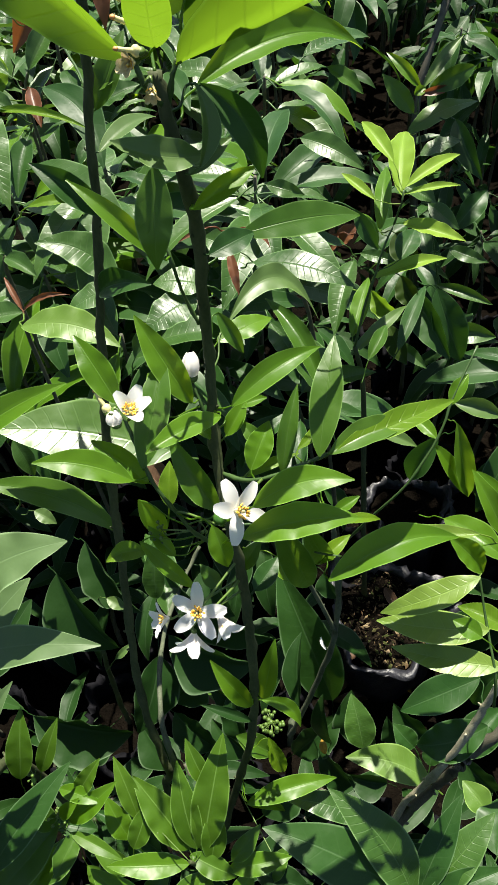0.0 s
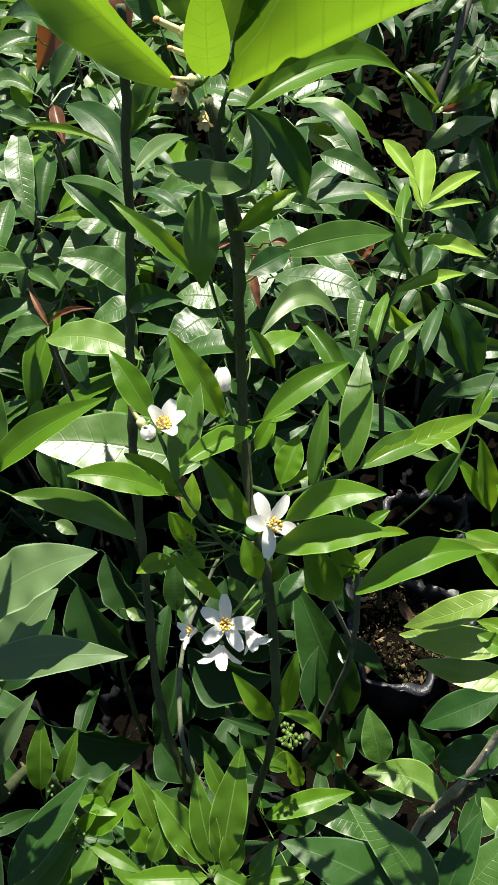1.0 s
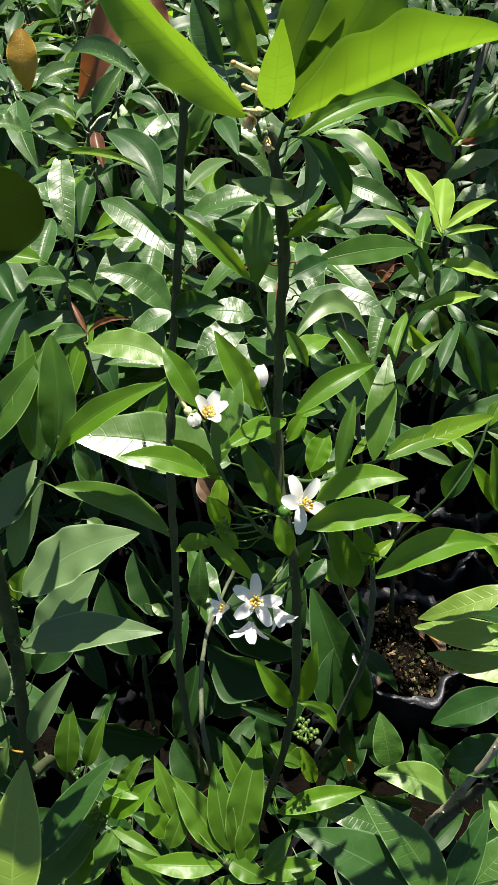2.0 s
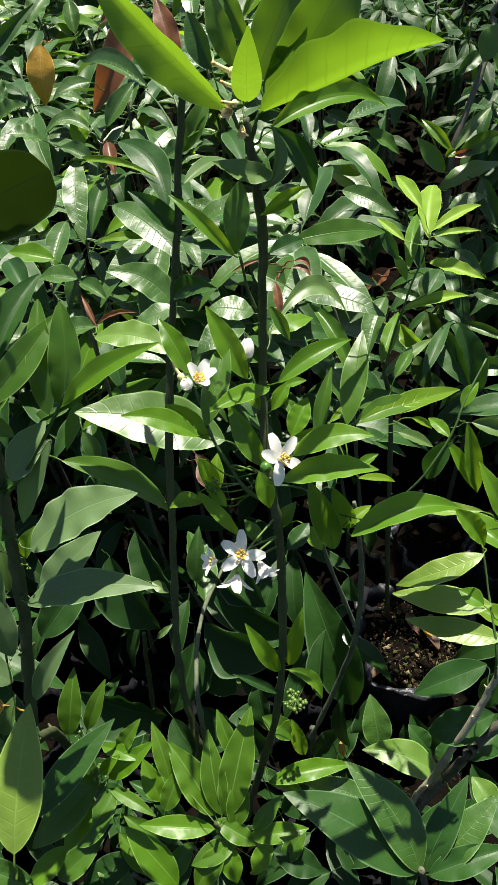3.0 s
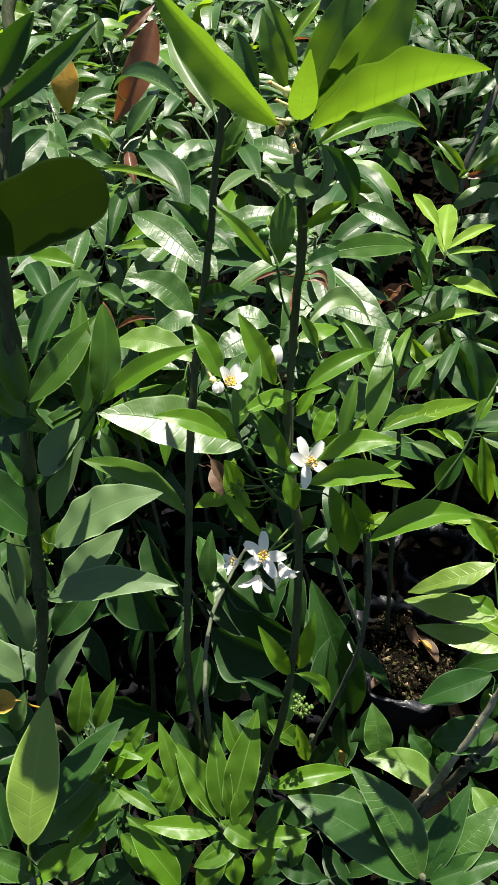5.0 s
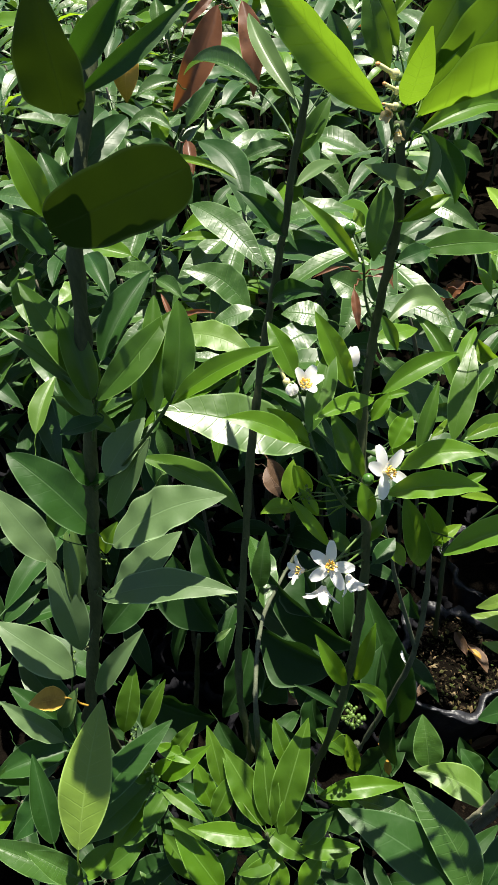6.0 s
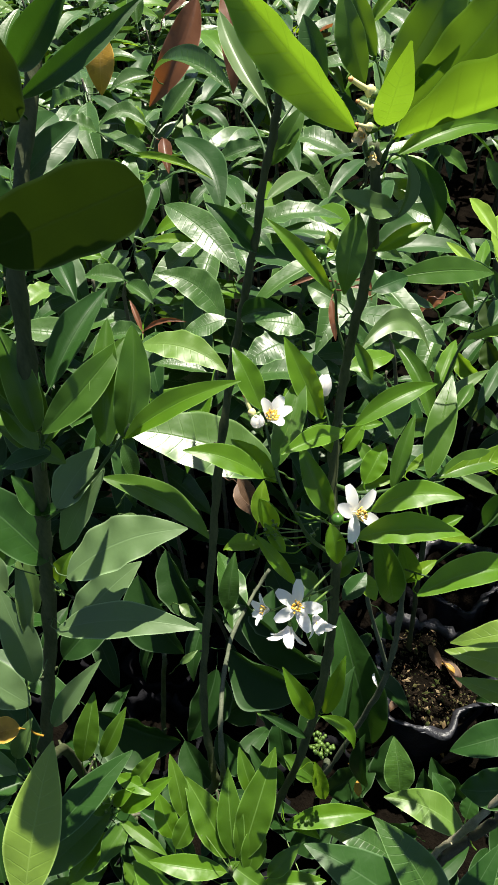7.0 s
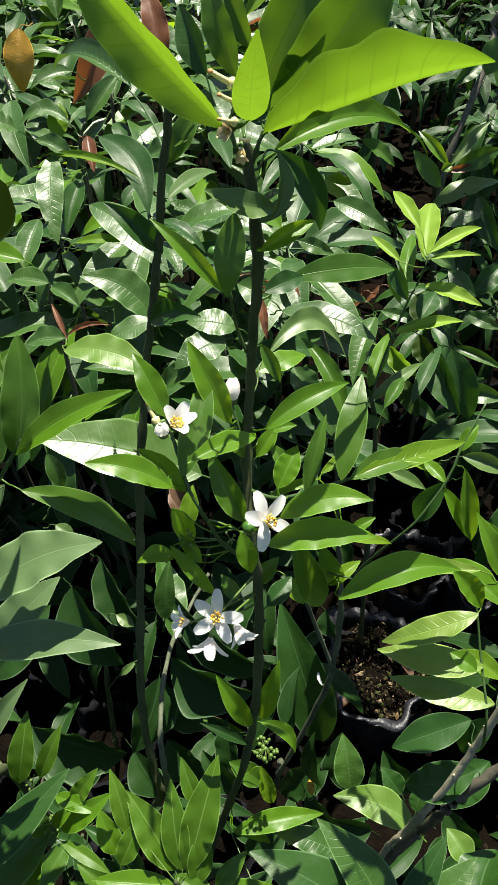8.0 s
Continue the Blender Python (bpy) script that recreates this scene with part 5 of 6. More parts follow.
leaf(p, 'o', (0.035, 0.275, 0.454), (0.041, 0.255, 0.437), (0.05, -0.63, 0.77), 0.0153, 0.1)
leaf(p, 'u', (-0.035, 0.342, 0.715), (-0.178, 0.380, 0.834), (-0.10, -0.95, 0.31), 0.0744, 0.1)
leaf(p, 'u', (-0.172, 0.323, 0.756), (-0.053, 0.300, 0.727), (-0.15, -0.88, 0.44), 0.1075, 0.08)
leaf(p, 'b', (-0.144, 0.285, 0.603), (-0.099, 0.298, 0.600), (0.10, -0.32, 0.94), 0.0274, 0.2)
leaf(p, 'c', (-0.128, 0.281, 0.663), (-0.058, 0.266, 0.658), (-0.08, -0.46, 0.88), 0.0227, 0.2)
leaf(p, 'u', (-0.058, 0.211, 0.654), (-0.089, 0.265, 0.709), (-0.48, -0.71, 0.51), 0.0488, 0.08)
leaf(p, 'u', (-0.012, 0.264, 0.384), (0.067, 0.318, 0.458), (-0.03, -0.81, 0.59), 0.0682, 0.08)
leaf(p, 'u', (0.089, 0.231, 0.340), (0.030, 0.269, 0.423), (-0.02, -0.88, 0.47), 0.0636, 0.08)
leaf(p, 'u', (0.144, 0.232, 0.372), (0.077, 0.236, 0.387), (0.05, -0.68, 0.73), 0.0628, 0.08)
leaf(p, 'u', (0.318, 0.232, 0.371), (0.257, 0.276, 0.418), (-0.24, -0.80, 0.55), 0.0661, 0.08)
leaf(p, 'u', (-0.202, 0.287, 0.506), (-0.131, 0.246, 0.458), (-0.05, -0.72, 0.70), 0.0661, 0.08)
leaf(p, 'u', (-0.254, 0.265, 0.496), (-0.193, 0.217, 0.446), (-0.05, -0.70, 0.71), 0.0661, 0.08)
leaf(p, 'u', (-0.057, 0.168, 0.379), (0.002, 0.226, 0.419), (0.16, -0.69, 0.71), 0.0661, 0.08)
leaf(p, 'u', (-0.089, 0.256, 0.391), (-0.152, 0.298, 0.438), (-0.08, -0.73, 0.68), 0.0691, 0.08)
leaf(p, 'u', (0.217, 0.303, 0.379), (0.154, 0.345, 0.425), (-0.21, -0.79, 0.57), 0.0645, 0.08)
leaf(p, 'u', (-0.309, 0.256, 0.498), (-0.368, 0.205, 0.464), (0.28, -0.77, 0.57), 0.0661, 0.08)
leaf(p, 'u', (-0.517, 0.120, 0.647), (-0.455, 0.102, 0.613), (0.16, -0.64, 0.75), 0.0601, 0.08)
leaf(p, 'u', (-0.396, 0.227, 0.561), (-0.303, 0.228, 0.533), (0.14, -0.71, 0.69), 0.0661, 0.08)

p = sapling('wood', 'citrus')
stem(p, 0.005, 0.008, [(0.620, 1.950, 2.020), (0.520, 1.820, 1.620), (0.450, 1.720, 1.300), (0.294, 1.727, 1.119), (0.287, 1.711, 1.079), (0.279, 1.670, 1.045), (0.253, 1.611, 0.973), (0.220, 1.556, 0.876), (0.212, 1.525, 0.769), (0.227, 1.528, 0.590), (0.249, 1.554, 0.402), (0.281, 1.617, 0.187)])
leaf(p, 'c', (0.288, 1.515, 1.050), (0.309, 1.586, 1.107), (0.24, -0.65, 0.72), 0.0775, 0.06)
leaf(p, 'd', (0.265, 1.660, 1.039), (0.206, 1.612, 1.008), (0.21, -0.73, 0.65), 0.0390, 0.1)


# ---- blossoms ----
def spike(bm, a, b, r0, r1, sides=6):
    tube(bm, [a, (Vector(a) + Vector(b)) / 2, b], r0, r1, sides)


def knob(bm, at, r, squash=1.0, seg=10):
    m = Matrix.Translation(at) @ Matrix.Diagonal((r, r, r * squash, 1))
    bmesh.ops.create_uvsphere(bm, u_segments=seg, v_segments=max(5, seg * 2 // 3), radius=1.0, matrix=m)


def toward(axis):
    return Vector(axis).normalized().to_track_quat("Z", "Y").to_matrix().to_4x4()


def blossom(p, at, axis, side, size, opening, turns, seed=1, fresh=True):
    """A citrus blossom: calyx and stalk, strap petals at the given turns, a tube of stamens, a pistil."""
    rng = random.Random(seed)
    o = p.root.location
    at = Vector(at)
    z = Vector(axis).normalized()
    x = (Vector(side) - z * Vector(side).dot(z)).normalized()
    m = Matrix((x, z.cross(x), z)).transposed().to_4x4()
    near = min((q for s in p.stems for q in s), key=lambda q: (q - at).length)
    bm = bmesh.new()
    knob(bm, (m @ Vector((0, 0, -0.05 * size))), 0.10 * size, 0.8)
    back = m @ Vector((0, 0, -0.35 * size))
    tube(bm, [m @ Vector((0, 0, -0.05 * size)), back, (near - at) * 0.6 + back * 0.4, near - at], 0.0008, 0.0011, 6)
    flower = part("flower", bm, CALYX, p.root, "white citrus blossom" if fresh else "withered tan citrus blossom", at - o)
    for turn in turns:
        a = radians(turn)
        lift = radians(90 - opening + rng.uniform(-9, 9))
        f = m @ Matrix.Rotation(a, 4, "Z") @ Matrix.Translation((0.05 * size, 0, 0)) @ Matrix.Rotation(-lift, 4, "Y")
        bm = bmesh.new()
        blade(bm, f, size * rng.uniform(0.94, 1.05), size * rng.uniform(0.46, 0.54), rng.uniform(0.06, 0.14), rng, "p", 0.22, 10, 6)
        part("petal", bm, PETAL if fresh else WITHERED, flower)
    bm = bmesh.new()
    yellow = bmesh.new()
    for k in range(16):
        a, r = TAU * k / 16 + rng.uniform(-0.1, 0.1), size * rng.uniform(0.08, 0.23)
        top = m @ Vector((math.cos(a) * r, math.sin(a) * r, size * rng.uniform(0.34, 0.44)))
        tube(bm, [m @ Vector((math.cos(a) * size * 0.06, math.sin(a) * size * 0.06, 0)), m @ Vector((math.cos(a) * size * 0.08, math.sin(a) * size * 0.08, size * 0.2)), top], size * 0.020, size * 0.014, 5)
        d = (m.to_3x3() @ Vector((math.cos(a), math.sin(a), 1.5))).normalized() * size * 0.09
        tube(yellow, [top - d * 0.3, top + d * 0.3, top + d], size * 0.044, size * 0.030, 5)
    part("stamen_ring", bm, FILAMENT, flower)
    part("anther_ring", yellow, ANTHER, flower)
    bm = bmesh.new()
    spike(bm, m @ Vector((0, 0, 0)), m @ Vector((0, 0, size * 0.46)), size * 0.03, size * 0.022)
    knob(bm, m @ Vector((0, 0, size * 0.48)), size * 0.05)
    part("pistil", bm, CREAM, flower)
    return flower


def bud(p, at, axis, length, radius):
    """A closed white bud of overlapping petals on a green cup."""
    rng = random.Random(round(length * 1e5))
    o = p.root.location
    at = Vector(at)
    m = toward(axis)
    near = min((q for s in p.stems for q in s), key=lambda q: (q - at).length)
    bm = bmesh.new()
    knob(bm, (0, 0, 0), radius * 0.75, 0.7)
    tube(bm, [Vector(), m @ Vector((0, 0, -length * 0.3)), (near - at) * 0.6, near - at], 0.0011, 0.0013, 6)
    b = part("flower_bud", bm, CALYX, p.root, "closed white flower bud", at - o)
    for k in range(5):
        bm = bmesh.new()
        rows, cols = 8, 4
        grid = []
        for i in range(rows + 1):
            u = i / rows
            r = radius * math.sin(math.pi * (0.10 + 0.80 * u)) ** 0.75 * ((1.0, 0.82, 1.06, 0.88, 0.95)[k] + 0.06 * math.sin(5 * u + k))
            grid.append([bm.verts.new(m @ Vector((r * math.cos(a), r * math.sin(a), u * length * (1.0, 0.93, 1.05, 0.9, 0.97)[k]))) for a in (TAU * k / 5 + (j / cols - 0.5) * TAU / 5 * 1.35 for j in range(cols + 1))])
        for i in range(rows):
            for j in range(cols):
                bm.faces.new((grid[i][j], grid[i][j + 1], grid[i + 1][j + 1], grid[i + 1][j]))
        part("petal", bm, PETAL, b)


def spent(p, at, axis, size, old=True):
    """A blossom that has shed its petals: a green ovary in its cup with a cream style and a stigma."""
    o = p.root.location
    at = Vector(at)
    m = toward(axis)
    near = min((q for s in p.stems for q in s), key=lambda q: (q - at).length)
    bm = bmesh.new()
    knob(bm, (0, 0, 0), size * 0.24, 0.7)
    tube(bm, [Vector(), m @ Vector((0, 0, -size * 0.3)), (near - at) * 0.6, near - at], size * 0.07, 0.0014, 6)
    f = part("spent_flower", bm, CALYX, p.root, "petal-less blossom with a cream style", at - o)
    bm = bmesh.new()
    knob(bm, m @ Vector((0, 0, size * 0.16)), size * 0.21, 1.1)
    tube(bm, [m @ Vector((0, 0, size * 0.2)), m @ Vector((size * 0.03, 0, size * 0.6)), m @ Vector((0, 0, size))], size * 0.11, size * 0.085, 8)
    part("style", bm, CREAM, f)
    bm = bmesh.new()
    knob(bm, m @ Vector((0, 0, size * 1.02)), size * 0.11, 0.8)
    part("stigma", bm, STIGMA, f)


def fruitlet(p, at, r):
    at = Vector(at)
    near = min((q for s in p.stems for q in s), key=lambda q: (q - at).length)
    bm = bmesh.new()
    knob(bm, (0, 0, 0), r, 1.1, 12)
    f = part("fruitlet", bm, FRUIT, p.root, "tiny dark green citrus fruit", at - p.root.location)
    bm = bmesh.new()
    knob(bm, (0, 0, -r * 0.9), r * 0.55, 0.5)
    tube(bm, [Vector((0, 0, -r * 0.8)), Vector((0, 0, -r * 2)), (near - at) * 0.7, near - at], 0.0006, 0.0009, 6)
    part("calyx", bm, CALYX, f)


def bud_cluster(p, at, n, spread, r, seed):
    """A loose cluster of tiny green buds on short stalks."""
    rng = random.Random(seed)
    at = Vector(at)
    near = min((q for s in p.stems for q in s), key=lambda q: (q - at).length)
    bm = bmesh.new()
    tips = [Vector((rng.uniform(-1, 1), rng.uniform(-1, 1), rng.uniform(-0.6, 1))) * spread for _ in range(n)]
    tube(bm, [near - at, (near - at) * 0.5, Vector()], 0.0006, 0.0005, 6)
    spray = part("inflorescence", bm, CALYX, p.root, "spray of tiny green buds", at - p.root.location)
    for q in tips:
        one = bmesh.new()
        tube(one, [-q, -q * 0.5, Vector()], 0.0003, 0.0005, 5)
        knob(one, (0, 0, 0), r * rng.uniform(0.6, 1.1), 1.15, 7)
        part("bud", one, CALYX, spray, at=q)


def fallen_petal(at, turn):
    bm = bmesh.new()
    blade(bm, Matrix.Rotation(turn, 4, "Z") @ Matrix.Rotation(0.4, 4, "X"), 0.019, 0.007, 0.22, random.Random(turn), "p", 0.9, 8, 4)
    tagged(part("fallen_petal", bm, PETAL, None, at=at), "white citrus petal caught on a shaded leaf", "petal", "fallen petals")

M = PLANTS[0]
blossom(M, (-0.012, 0.198, 1.304), (0.60, -0.42, 0.68), (0.997, 0.077, -0.025), 0.0195, 74, (118, 172, 262, 345, 62), seed=1)
blossom(M, (-0.048, 0.179, 1.195), (0.107, -0.50, 0.86), (0.997, 0.077, -0.025), 0.0205, 80, (92, 148, 2, 218, 302), seed=2)
blossom(M, (-0.070, 0.176, 1.187), (-0.775, -0.426, 0.467), (0.997, 0.077, -0.025), 0.0150, 50, (95, 155, 215, 275, 335), seed=3)
blossom(M, (-0.052, 0.169, 1.180), (-0.10, -0.75, -0.65), (0.997, 0.077, -0.025), 0.0200, 50, (5, 75, 150, 215, 290), seed=4)
blossom(M, (-0.034, 0.180, 1.185), (0.558, -0.70, -0.40), (0.997, 0.077, -0.025), 0.0200, 44, (35, 100, 200, 300), seed=5)
blossom(M, (-0.079, 0.246, 1.333), (0.30, -0.15, 0.93), (0.997, 0.077, -0.025), 0.0185, 42, (20, 75, 150, 300), seed=6)
blossom(M, (-0.026, 0.233, 1.546), (-0.30, -0.90, 0.30), (0.997, 0.077, -0.025), 0.0085, 24, (0, 75, 150, 215, 290), seed=7, fresh=False)
blossom(M, (-0.022, 0.234, 1.538), (0.10, -0.80, -0.40), (0.997, 0.077, -0.025), 0.0070, 20, (0, 75, 150, 215, 290), seed=8, fresh=False)
bud(M, (-0.086, 0.239, 1.333), (-0.106, 0.10, 0.99), 0.0095, 0.0050)
bud(M, (-0.047, 0.284, 1.325), (-0.030, 0.50, 0.86), 0.0165, 0.0058)
spent(M, (-0.091, 0.245, 1.337), (-0.45, 0.42, 0.79), 0.0150)
spent(M, (-0.024, 0.241, 1.561), (-0.80, -0.25, 0.55), 0.0125)
spent(M, (-0.023, 0.238, 1.555), (-0.70, -0.457, 0.55), 0.0100)
spent(M, (-0.023, 0.232, 1.550), (-0.70, -0.60, 0.40), 0.0090)
spent(M, (-0.025, 0.248, 1.558), (-0.10, -0.60, 0.80), 0.0060)
fruitlet(M, (-0.052, 0.289, 1.445), 0.0040)
fruitlet(M, (-0.023, 0.200, 1.291), 0.0046)
fruitlet(M, (-0.023, 0.090, 0.607), 0.0050)
bud_cluster(M, (-0.022, 0.210, 0.793), 26, 0.014, 0.0032, 468)
bud_cluster(M, (-0.075, 0.213, 1.240), 9, 0.005, 0.0016, 352)
bud_cluster(M, (-0.071, 0.217, 1.243), 7, 0.0045, 0.0015, 372)
bud_cluster(M, (-0.042, 0.221, 1.240), 5, 0.004, 0.0015, 405)
bud_cluster(PLANTS[6], (-0.285, 0.127, 0.821), 8, .010, .0022, 7)
bud_cluster(PLANTS[6], (-0.255, 0.091, 0.796), 8, .010, .0022, 8)
bud_cluster(PLANTS[5], (-0.349, 0.154, 0.942), 9, .010, .0018, 9)
bud_cluster(PLANTS[5], (-0.267, 0.183, 1.137), 5, .007, .0015, 10)
bud_cluster(PLANTS[7], (-0.156, 0.098, 0.753), 8, .012, .0022, 11)
bud_cluster(PLANTS[7], (-0.057, 0.042, 0.654), 8, .012, .0024, 12)
fallen_petal((0.033, 0.344, 0.723), -1.2)


# ---- ground ----
def reach(k, n, near, far):
    s = 2 * k / n - 1
    return math.copysign(near * abs(s) * 2 + (far - near) * abs(s) ** 9, s)


bm = bmesh.new()
N = 150
rows_ = []
for i in range(N + 1):
    row = []
    for j in range(N + 1):
        x, y = reach(i, N, 1.5, 900.0), 0.8 + reach(j, N, 1.5, 900.0)
        h = 0.0
        if abs(x) < 6 and abs(y) < 7:
            h = 0.022 * noise.noise((x * 5, y * 5, 0)) + 0.010 * noise.noise((x * 17, y * 17, 3)) + 0.004 * noise.noise((x * 55, y * 55, 7))
        row.append(bm.verts.new((x, y, h)))
    rows_.append(row)
for i in range(N):
    for j in range(N):
        bm.faces.new((rows_[i][j], rows_[i + 1][j], rows_[i + 1][j + 1], rows_[i][j + 1]))
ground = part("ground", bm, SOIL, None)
tagged(ground, "dark bare soil of the nursery bed, blackened for shade", "ground", kind="structure")

rng = random.Random(4)
verts, faces = [], []
for _ in range(5200):
    x, y = rng.uniform(-0.5, 0.9), rng.uniform(0.25, 1.5)
    r = 0.0015 + 0.006 * rng.random() ** 4
    z = 0.022 * noise.noise((x * 5, y * 5, 0)) + 0.010 * noise.noise((x * 17, y * 17, 3))
    b = len(verts)
    for d in ((1, 0, 0), (0, 1, 0), (-1, 0, 0), (0, -1, 0), (0, 0, 1), (0, 0, -1)):
        k = r * rng.uniform(0.6, 1.2)
        verts.append((x + d[0] * k, y + d[1] * k, z + 0.3 * r + d[2] * k * 0.7))
    for a, c in ((0, 1), (1, 2), (2, 3), (3, 0)):
        faces.append((b + a, b + c, b + 4))
        faces.append((b + c, b + a, b + 5))
data = bpy.data.meshes.new("soil_crumbs")
data.from_pydata(verts, [], faces)
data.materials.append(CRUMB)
tagged(new("soil_crumbs", data), "loose soil crumbs and grit scattered on the ground", "soil", kind="stuff")


# ---- nursery bags ----
def grow_bag(x, y, r, h, seed, worn=False):
    """A black plastic planting bag full of soil with a crumpled, folded rim."""
    rng = random.Random(seed)
    root = new("grow_bag")
    root.location = (x, y, 0)
    tagged(root, "dusty crumpled black plastic planting bag full of soil" if worn else "black plastic planting bag full of dark soil", "planting bag", "planting bags")
    bm = bmesh.new()
    sides, levels = 72, 9
    ph = [rng.uniform(0, TAU) for _ in range(4)]
    rings = []
    for i in range(levels + 4):
        row = []
        for k in range(sides):
            a = TAU * k / sides
            u = min(i / levels, 1.0)
            wob = 0.09 * math.sin(3 * a + ph[0]) + 0.05 * math.sin(7 * a + ph[1] + 5 * u) + 0.02 * math.sin(13 * a + ph[2] - 6 * u)
            if i <= levels:
                rr, z = r * (0.93 + 0.09 * math.sin(math.pi * u) + wob * (0.4 + u)), u * h
            else:                   # rim folded outward and down
                f = i - levels
                rr = r * (1.0 + wob * 1.4 + (0.04, 0.08, 0.07)[f - 1] * (1 + 0.8 * math.sin(5 * a + ph[3])))
                z = h + (0.010, 0.006, -0.012)[f - 1] * (1 + 0.9 * math.sin(4 * a + ph[1]))
            crease = abs(noise.noise((4 * math.cos(a) + seed, 4 * math.sin(a), 6 * u + 0.4 * i))) - 0.2
            crease += 0.5 * abs(noise.noise((9 * math.cos(a) + seed, 9 * math.sin(a), 9 * u + i)))
            rr *= 1 + 0.16 * crease * u
            z += 0.03 * crease * (u if i > levels - 2 else 0)
            row.append(bm.verts.new((rr * math.cos(a), rr * math.sin(a), z)))
        rings.append(row)
    for a, b in zip(rings, rings[1:]):
        for k in range(sides):
            bm.faces.new((a[k], a[(k + 1) % sides], b[(k + 1) % sides], b[k]))
    bm.faces.new(rings[0][::-1])
    part("film", bm, WORN_PLASTIC if worn else PLASTIC, root)
    bm = bmesh.new()
    deep = 0.018 if worn else 0.055
    hub = bm.verts.new((0, 0, h - deep + 0.006))
    last = [hub] * 20
    for i in range(1, 5):
        row = [bm.verts.new((r * 0.98 * i / 4 * math.cos(TAU * k / 20), r * 0.98 * i / 4 * math.sin(TAU * k / 20), h - deep + rng.uniform(-0.006, 0.006))) for k in range(20)]
        for k in range(20):
            q = (last[k], row[k], row[(k + 1) % 20]) if i == 1 else (last[k], row[k], row[(k + 1) % 20], last[(k + 1) % 20])
            bm.faces.new(q)
        last = row
    part("soil", bm, SOIL, root, "dark potting soil, blackened for shade")


BAGS = []


def bag_at(x, y, r=0.075, h=0.22, worn=False):
    if any((x - a) ** 2 + (y - b) ** 2 < (r + c) ** 2 * 0.8 for a, b, c in BAGS):
        return
    BAGS.append((x, y, r))
    grow_bag(x, y, r, h, len(BAGS), worn)


bag_at(0.165, 0.58, 0.115, 0.24, True)
bag_at(0.215, 0.83, 0.085, 0.25, True)
bag_at(0.385, 0.83, 0.085, 0.25, True)
for p in PLANTS:
    bag_at(p.root.location.x, p.root.location.y)


# ---- rows of mango saplings behind ----
POOL = []
rng = random.Random(11)
for k in range(9):
    bm = bmesh.new()
    blade(bm, Matrix(), 0.15, (0.050, 0.056, 0.043)[k % 3], (0.06, 0.11, 0.16)[k // 3], rng, "m", 0.3, 14, 6)
    uv = bm.loops.layers.uv.verify()
    n = len(bm.faces)
    tube(bm, [Vector((0.003, 0, 0)), Vector((-0.014, 0, 0.0015)), Vector((-0.026, 0, 0.0))], 0.0012, 0.0015, 5)
    bm.faces.ensure_lookup_table()
    for f in bm.faces[n:]:
        for loop in f.loops:
            loop[uv].uv = (0.02, 0.5)
    data = bpy.data.meshes.new("mango_leaf")
    bm.to_mesh(data)
    bm.free()
    for poly in data.polygons:
        poly.use_smooth = True
    POOL.append(data)
KINDS = {}
for kind in "mgrodu":
    KINDS[kind] = []
    for data in POOL:
        d = data.copy()
        d.materials.append(LEAF[kind])
        KINDS[kind].append(d)


def mango_sapling(x, y, top, rng, tint="m", size=0.15, count=13, droop=0.0):
    root = new("mango_sapling")
    root.location = (x, y, 0.19)
    tagged(root, "leafy mango sapling with ribbed drooping leaves in the nursery row", "plant", "mango saplings")
    height = top - 0.19
    lean = Vector((rng.uniform(-0.05, 0.05), rng.uniform(-0.05, 0.05), 0))
    bm = bmesh.new()
    spine = tube(bm, [lean * t * t + Vector((0, 0, height * t)) for t in (1, 0.75, 0.5, 0.25, 0)], 0.0028, 0.0055, 8, rng, 0.2)
    part("stem", bm, MANGO_BARK, root)
    turn = rng.uniform(0, TAU)
    for k in range(count):
        whorl = k < count * 0.62
        t = rng.uniform(0.93, 1.0) if whorl else rng.uniform(0.55, 0.95)
        at = lean * t * t + Vector((0, 0, height * t))
        turn += 2.4 + rng.uniform(-0.3, 0.3)
        pitch = radians((rng.uniform(-12, 30) if whorl else rng.uniform(0, 50)) + droop * rng.random())
        s = size / 0.15 * rng.uniform(0.6, 1.3)
        kind = tint
        if tint == "m" and rng.random() < 0.002:
            kind = "r"
        elif tint == "m":
            kind = (["g"] + ["d"] * 3 + ["m"] * 6)[int(rng.random() * 10)]
        ob = new("leaf", rng.choice(KINDS[kind]))
        ob.parent = root
        m = Matrix.Rotation(turn, 4, "Z") @ Matrix.Rotation(pitch, 4, "Y") @ Matrix.Rotation(rng.uniform(-0.35, 0.35), 4, "X")
        ob.matrix_basis = Matrix.Translation(at) @ m @ Matrix.Translation((0.026 * s, 0, 0)) @ Matrix.Diagonal((s, s * rng.uniform(0.85, 1.15), s, 1))
    return root


CLEAR = [(0.165, 0.58, 0.16), (0.21, 0.82, 0.09)]
rng = random.Random(21)
row_y = 0.98
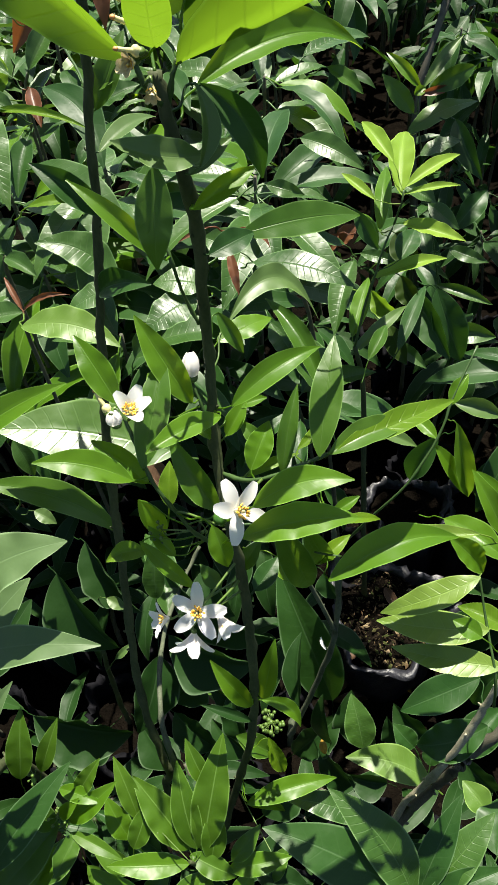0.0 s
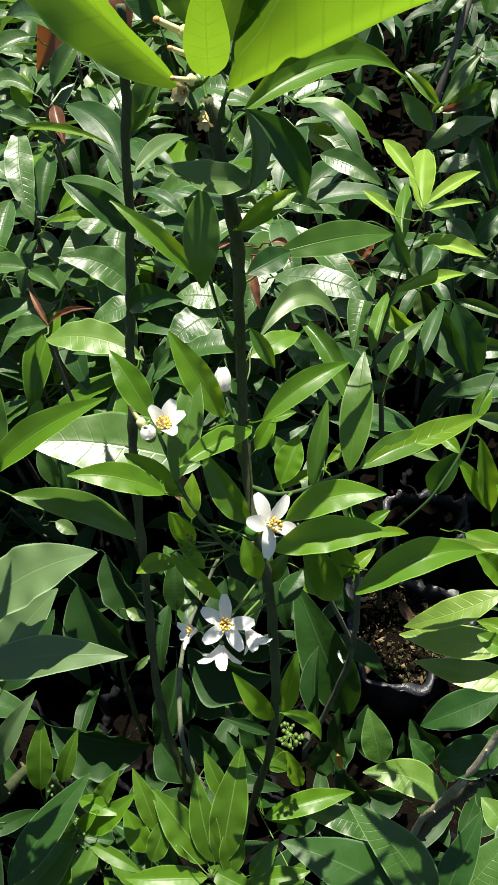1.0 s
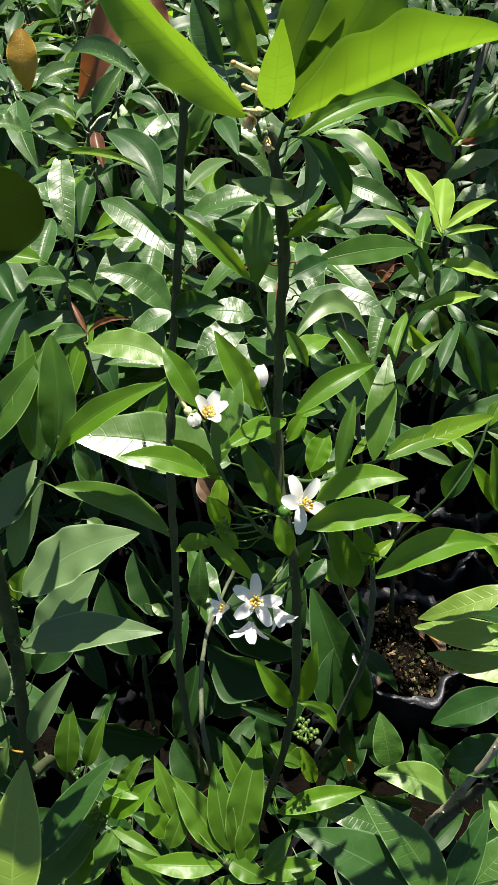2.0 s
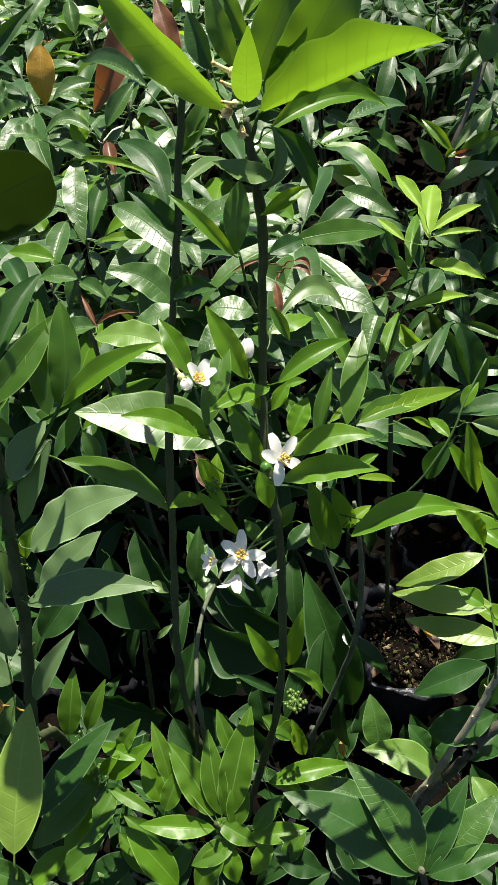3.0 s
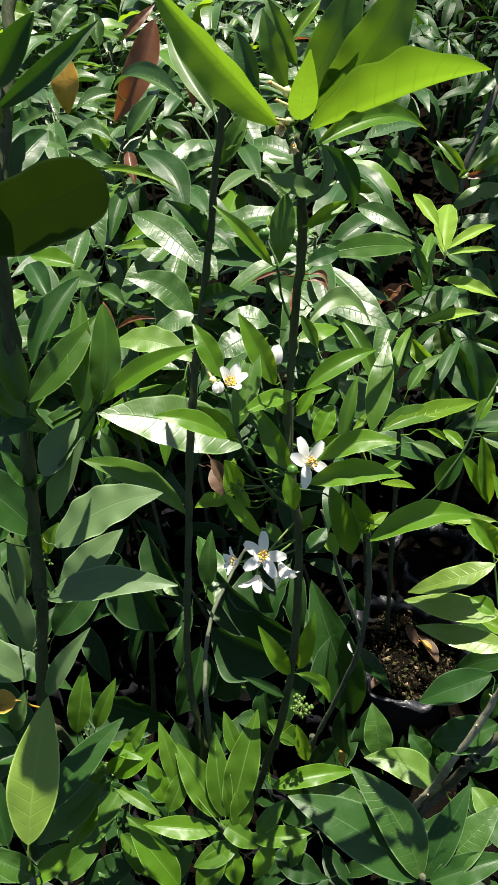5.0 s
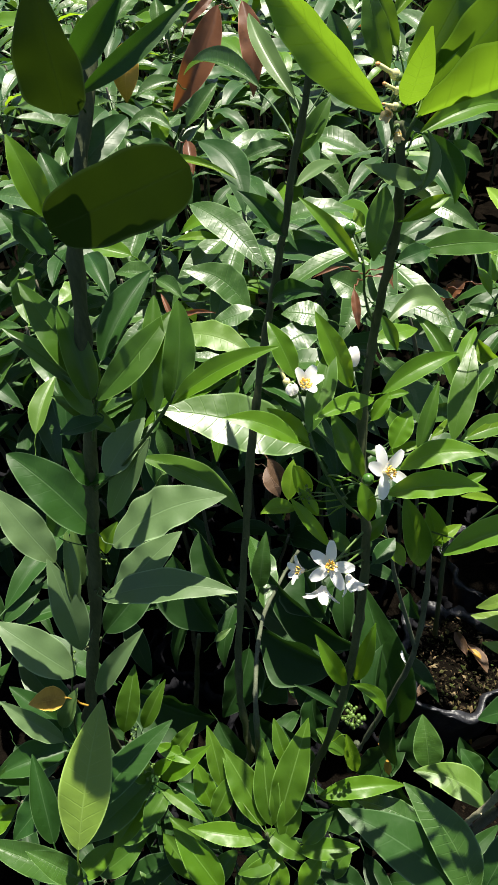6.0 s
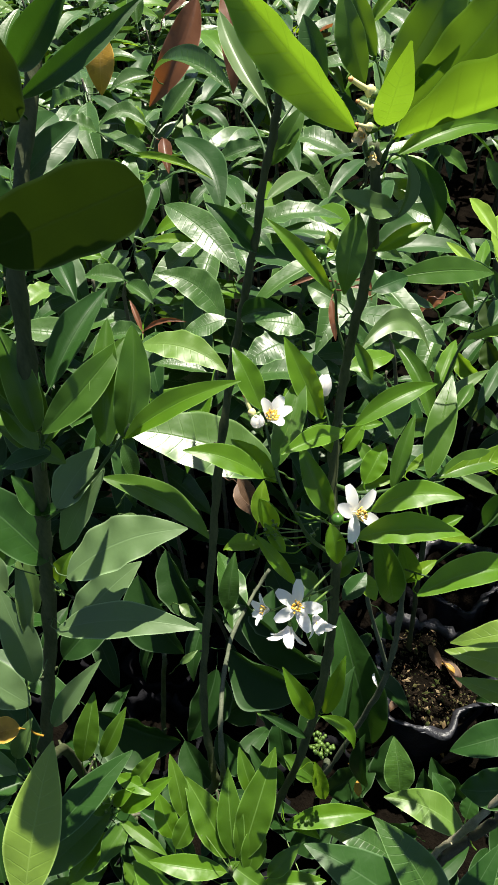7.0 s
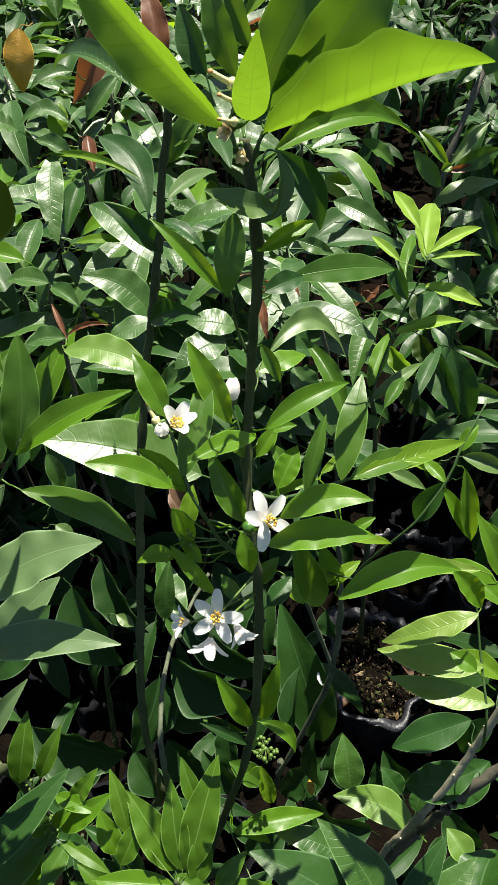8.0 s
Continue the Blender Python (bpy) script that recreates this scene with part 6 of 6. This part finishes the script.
while row_y < 3.4:
    x = -1.5 + rng.uniform(0, 0.1)
    while x < 1.5:
        px, py = x + rng.uniform(-0.06, 0.06), row_y + rng.uniform(-0.07, 0.07)
        if all((px - a) ** 2 + (py - b) ** 2 > c * c for a, b, c in CLEAR):
            # darker leaf kinds on this side stand in for shade
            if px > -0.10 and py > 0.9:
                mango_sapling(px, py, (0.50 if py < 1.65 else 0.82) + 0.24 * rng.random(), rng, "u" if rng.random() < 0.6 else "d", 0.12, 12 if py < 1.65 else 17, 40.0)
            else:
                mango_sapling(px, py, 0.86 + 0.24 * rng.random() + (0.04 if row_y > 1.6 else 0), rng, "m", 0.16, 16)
            if row_y < 1.5:
                bag_at(px, py, 0.07)
        x += 0.19 if x < 0.1 else 0.165
    row_y += 0.2
# lower ones between the blossoming row and the mangoes, leaf colour darkened for shade
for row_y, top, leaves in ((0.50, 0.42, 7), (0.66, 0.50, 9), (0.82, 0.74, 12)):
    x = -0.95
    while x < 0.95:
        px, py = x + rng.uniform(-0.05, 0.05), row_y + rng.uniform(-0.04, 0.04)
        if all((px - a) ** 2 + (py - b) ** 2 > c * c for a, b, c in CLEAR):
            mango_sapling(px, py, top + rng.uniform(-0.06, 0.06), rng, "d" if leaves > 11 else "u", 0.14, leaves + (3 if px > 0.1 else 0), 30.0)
            bag_at(px, py, 0.07)
        x += 0.17
for row_y, top in ((0.76, 0.86), (0.92, 0.93)):
    x = -0.95
    while x < -0.10:
        px, py = x + rng.uniform(-0.04, 0.04), row_y + rng.uniform(-0.04, 0.04)
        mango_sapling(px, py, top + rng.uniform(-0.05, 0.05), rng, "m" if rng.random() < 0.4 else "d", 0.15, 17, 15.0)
        bag_at(px, py, 0.07)
        x += 0.16
for px, py, top in ((0.62, 0.33, 0.74), (0.5, 0.2, 0.6), (-0.62, 0.3, 0.7), (-0.7, 0.1, 0.7)):
    mango_sapling(px, py, top, rng, "d", 0.15, 16)
    bag_at(px, py, 0.07)

# unseen loose crown of the leaning young tree, placed to shade the far saplings
tree = next(p for p in PLANTS if p.key == "wood")
rng = random.Random(33)
for k in range(9):
    a = TAU * k / 9 + rng.uniform(-0.3, 0.3)
    hub = Vector((0.46 + 0.27 * rng.random() ** 0.6 * math.cos(a), 1.66 + 0.36 * rng.random() ** 0.6 * math.sin(a), 2.02 + rng.uniform(-0.10, 0.16)))
    bm = bmesh.new()
    start = Vector((0.60, 1.92, 1.96))
    o = tree.root.location
    tube(bm, [start - o, (start * 0.5 + hub * 0.5) + Vector((0, 0, 0.04)) - o, hub - o], 0.004, 0.0018, 6, rng, 0.2)
    part("limb", bm, BARK_BROWN, tree.root)
    for _ in range(24):
        turn, pitch, sc_ = rng.uniform(0, TAU), rng.uniform(-0.5, 0.7), rng.uniform(0.45, 0.8)
        ob = new("leaf", rng.choice(KINDS["d"]))
        ob.parent = tree.root
        spot = hub - o + Vector((rng.gauss(0, 0.06), rng.gauss(0, 0.06), rng.gauss(0, 0.045)))
        ob.matrix_basis = Matrix.Translation(spot) @ Matrix.Rotation(turn, 4, "Z") @ Matrix.Rotation(pitch, 4, "Y") @ Matrix.Diagonal((sc_, sc_, sc_, 1))

# low seedlings under the nearest plants, their leaf colour darkened for shade
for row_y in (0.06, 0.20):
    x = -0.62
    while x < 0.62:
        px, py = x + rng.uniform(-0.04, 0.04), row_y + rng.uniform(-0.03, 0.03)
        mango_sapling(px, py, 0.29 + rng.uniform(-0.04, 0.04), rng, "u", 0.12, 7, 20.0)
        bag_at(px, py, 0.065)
        x += 0.15

# ---- fallen leaves ----
rng = random.Random(5)
for k in range(26):
    x, y = 0.25 + rng.uniform(-0.16, 0.2), 0.66 + rng.uniform(-0.2, 0.25)
    bm = bmesh.new()
    s = rng.uniform(0.05, 0.10)
    m = Matrix.Rotation(rng.uniform(0, TAU), 4, "Z") @ Matrix.Rotation(rng.uniform(-0.3, 0.3), 4, "X")
    blade(bm, m, s, s * 0.34, rng.uniform(-0.02, 0.12), rng, "m", 0.5, 10, 6)
    ob = part("fallen_leaf", bm, LEAF["b" if rng.random() < 0.8 else "o"], None, at=(x, y, 0.012 + 0.012 * rng.random()))
    tagged(ob, "curled dry brown leaf lying on the soil", "fallen leaf", "fallen leaves")

for x, y, z, s, turn, kind in ((0.228, 0.560, 0.243, 0.075, 2.2, "b"), (0.215, 0.585, 0.250, 0.035, 2.6, "o"), (0.12, 0.52, 0.238, 0.055, 4.0, "b"), (0.16, 0.645, 0.238, 0.06, 5.2, "b")):
    bm = bmesh.new()
    blade(bm, Matrix.Rotation(turn, 4, "Z") @ Matrix.Rotation(0.25, 4, "X"), s, s * 0.42, 0.10, rng, "", 0.5, 10, 6)
    tagged(part("fallen_leaf", bm, LEAF[kind], None, at=(x, y, z)), "withered leaf lying on the soil of a planting bag", "fallen leaf", "fallen leaves")

# broken twigs, moss and leaf crumbs on the soil of the big bag
verts, faces = [], []
for _ in range(1500):
    a, d = rng.uniform(0, TAU), 0.108 * rng.random() ** 0.5
    o = Vector((0.165 + d * math.cos(a), 0.58 + d * math.sin(a), 0.224 + 0.014 * rng.random()))
    turn, tip = rng.uniform(0, TAU), rng.uniform(-0.5, 0.5)
    k = 0.0012 + 0.007 * rng.random() ** 3
    u = Vector((math.cos(turn) * math.cos(tip), math.sin(turn) * math.cos(tip), math.sin(tip))) * k
    v = Vector((-math.sin(turn), math.cos(turn), rng.uniform(-0.6, 0.6))) * k * rng.uniform(0.2, 0.6)
    n = len(verts)
    verts += [tuple(o - u), tuple(o + v), tuple(o + u), tuple(o - v), tuple(o + Vector((0, 0, k * 0.35)))]
    faces += [(n, n + 1, n + 4), (n + 1, n + 2, n + 4), (n + 2, n + 3, n + 4), (n + 3, n, n + 4), (n + 3, n + 2, n + 1, n)]
data = bpy.data.meshes.new("leaf_litter")
data.from_pydata(verts, [], faces)
data.materials.append(LITTER)
tagged(new("leaf_litter", data), "mossy crumbs of dead leaves and twigs on potting soil", "litter", kind="stuff")


# ---- the nursery going on all round ----
rng = np.random.default_rng(8)
spots = [(x, y) for x in np.arange(-7.0, 7.0, 0.24) for y in np.arange(-5.0, 11.0, 0.24)
         if not (-1.7 < x < 1.7 and -1.1 < y < 3.5)]
spots = np.array(spots) + rng.uniform(-0.08, 0.08, (len(spots), 2))
verts, faces = [], []
for x, y in spots:
    top = 0.9 + 0.22 * rng.random()
    turn = rng.uniform(0, TAU)
    for k in range(15):
        turn += 2.4
        z = top - 0.3 * rng.random() ** 2
        pitch, size = rng.uniform(-0.5, 0.3), rng.uniform(0.11, 0.2)
        d = np.array((math.cos(turn) * math.cos(pitch), math.sin(turn) * math.cos(pitch), math.sin(pitch)))
        e = np.array((-math.sin(turn), math.cos(turn), 0.0)) * size * 0.15
        o = np.array((x, y, z)) + d * 0.025
        n = len(verts)
        sag = np.array((0, 0, -0.05 * size))
        for q in (o, o + d * size * 0.35 + e, o + d * size * 0.38 + 0.2 * sag, o + d * size * 0.35 - e, o + d * size * 0.7 + e * 0.8 + sag, o + d * size * 0.7 - e * 0.8 + sag, o + d * size + 4 * sag):
            verts.append(tuple(q))
        faces += [(n, n + 1, n + 2), (n, n + 2, n + 3), (n + 1, n + 4, n + 2), (n + 3, n + 2, n + 5), (n + 2, n + 4, n + 6), (n + 2, n + 6, n + 5)]
    n = len(verts)
    r = 0.005
    for zz in (0.0, top):
        verts += [(x + r, y, zz), (x - r * 0.5, y + r * 0.87, zz), (x - r * 0.5, y - r * 0.87, zz)]
    faces += [(n, n + 1, n + 4, n + 3), (n + 1, n + 2, n + 5, n + 4), (n + 2, n, n + 3, n + 5)]
data = bpy.data.meshes.new("nursery_rows")
data.from_pydata(verts, [], faces)
data.materials.append(LEAF["m"])
data.uv_layers.new()
tagged(new("nursery_rows", data), "dense rows of young mango saplings in the nursery beyond", "saplings", kind="stuff")
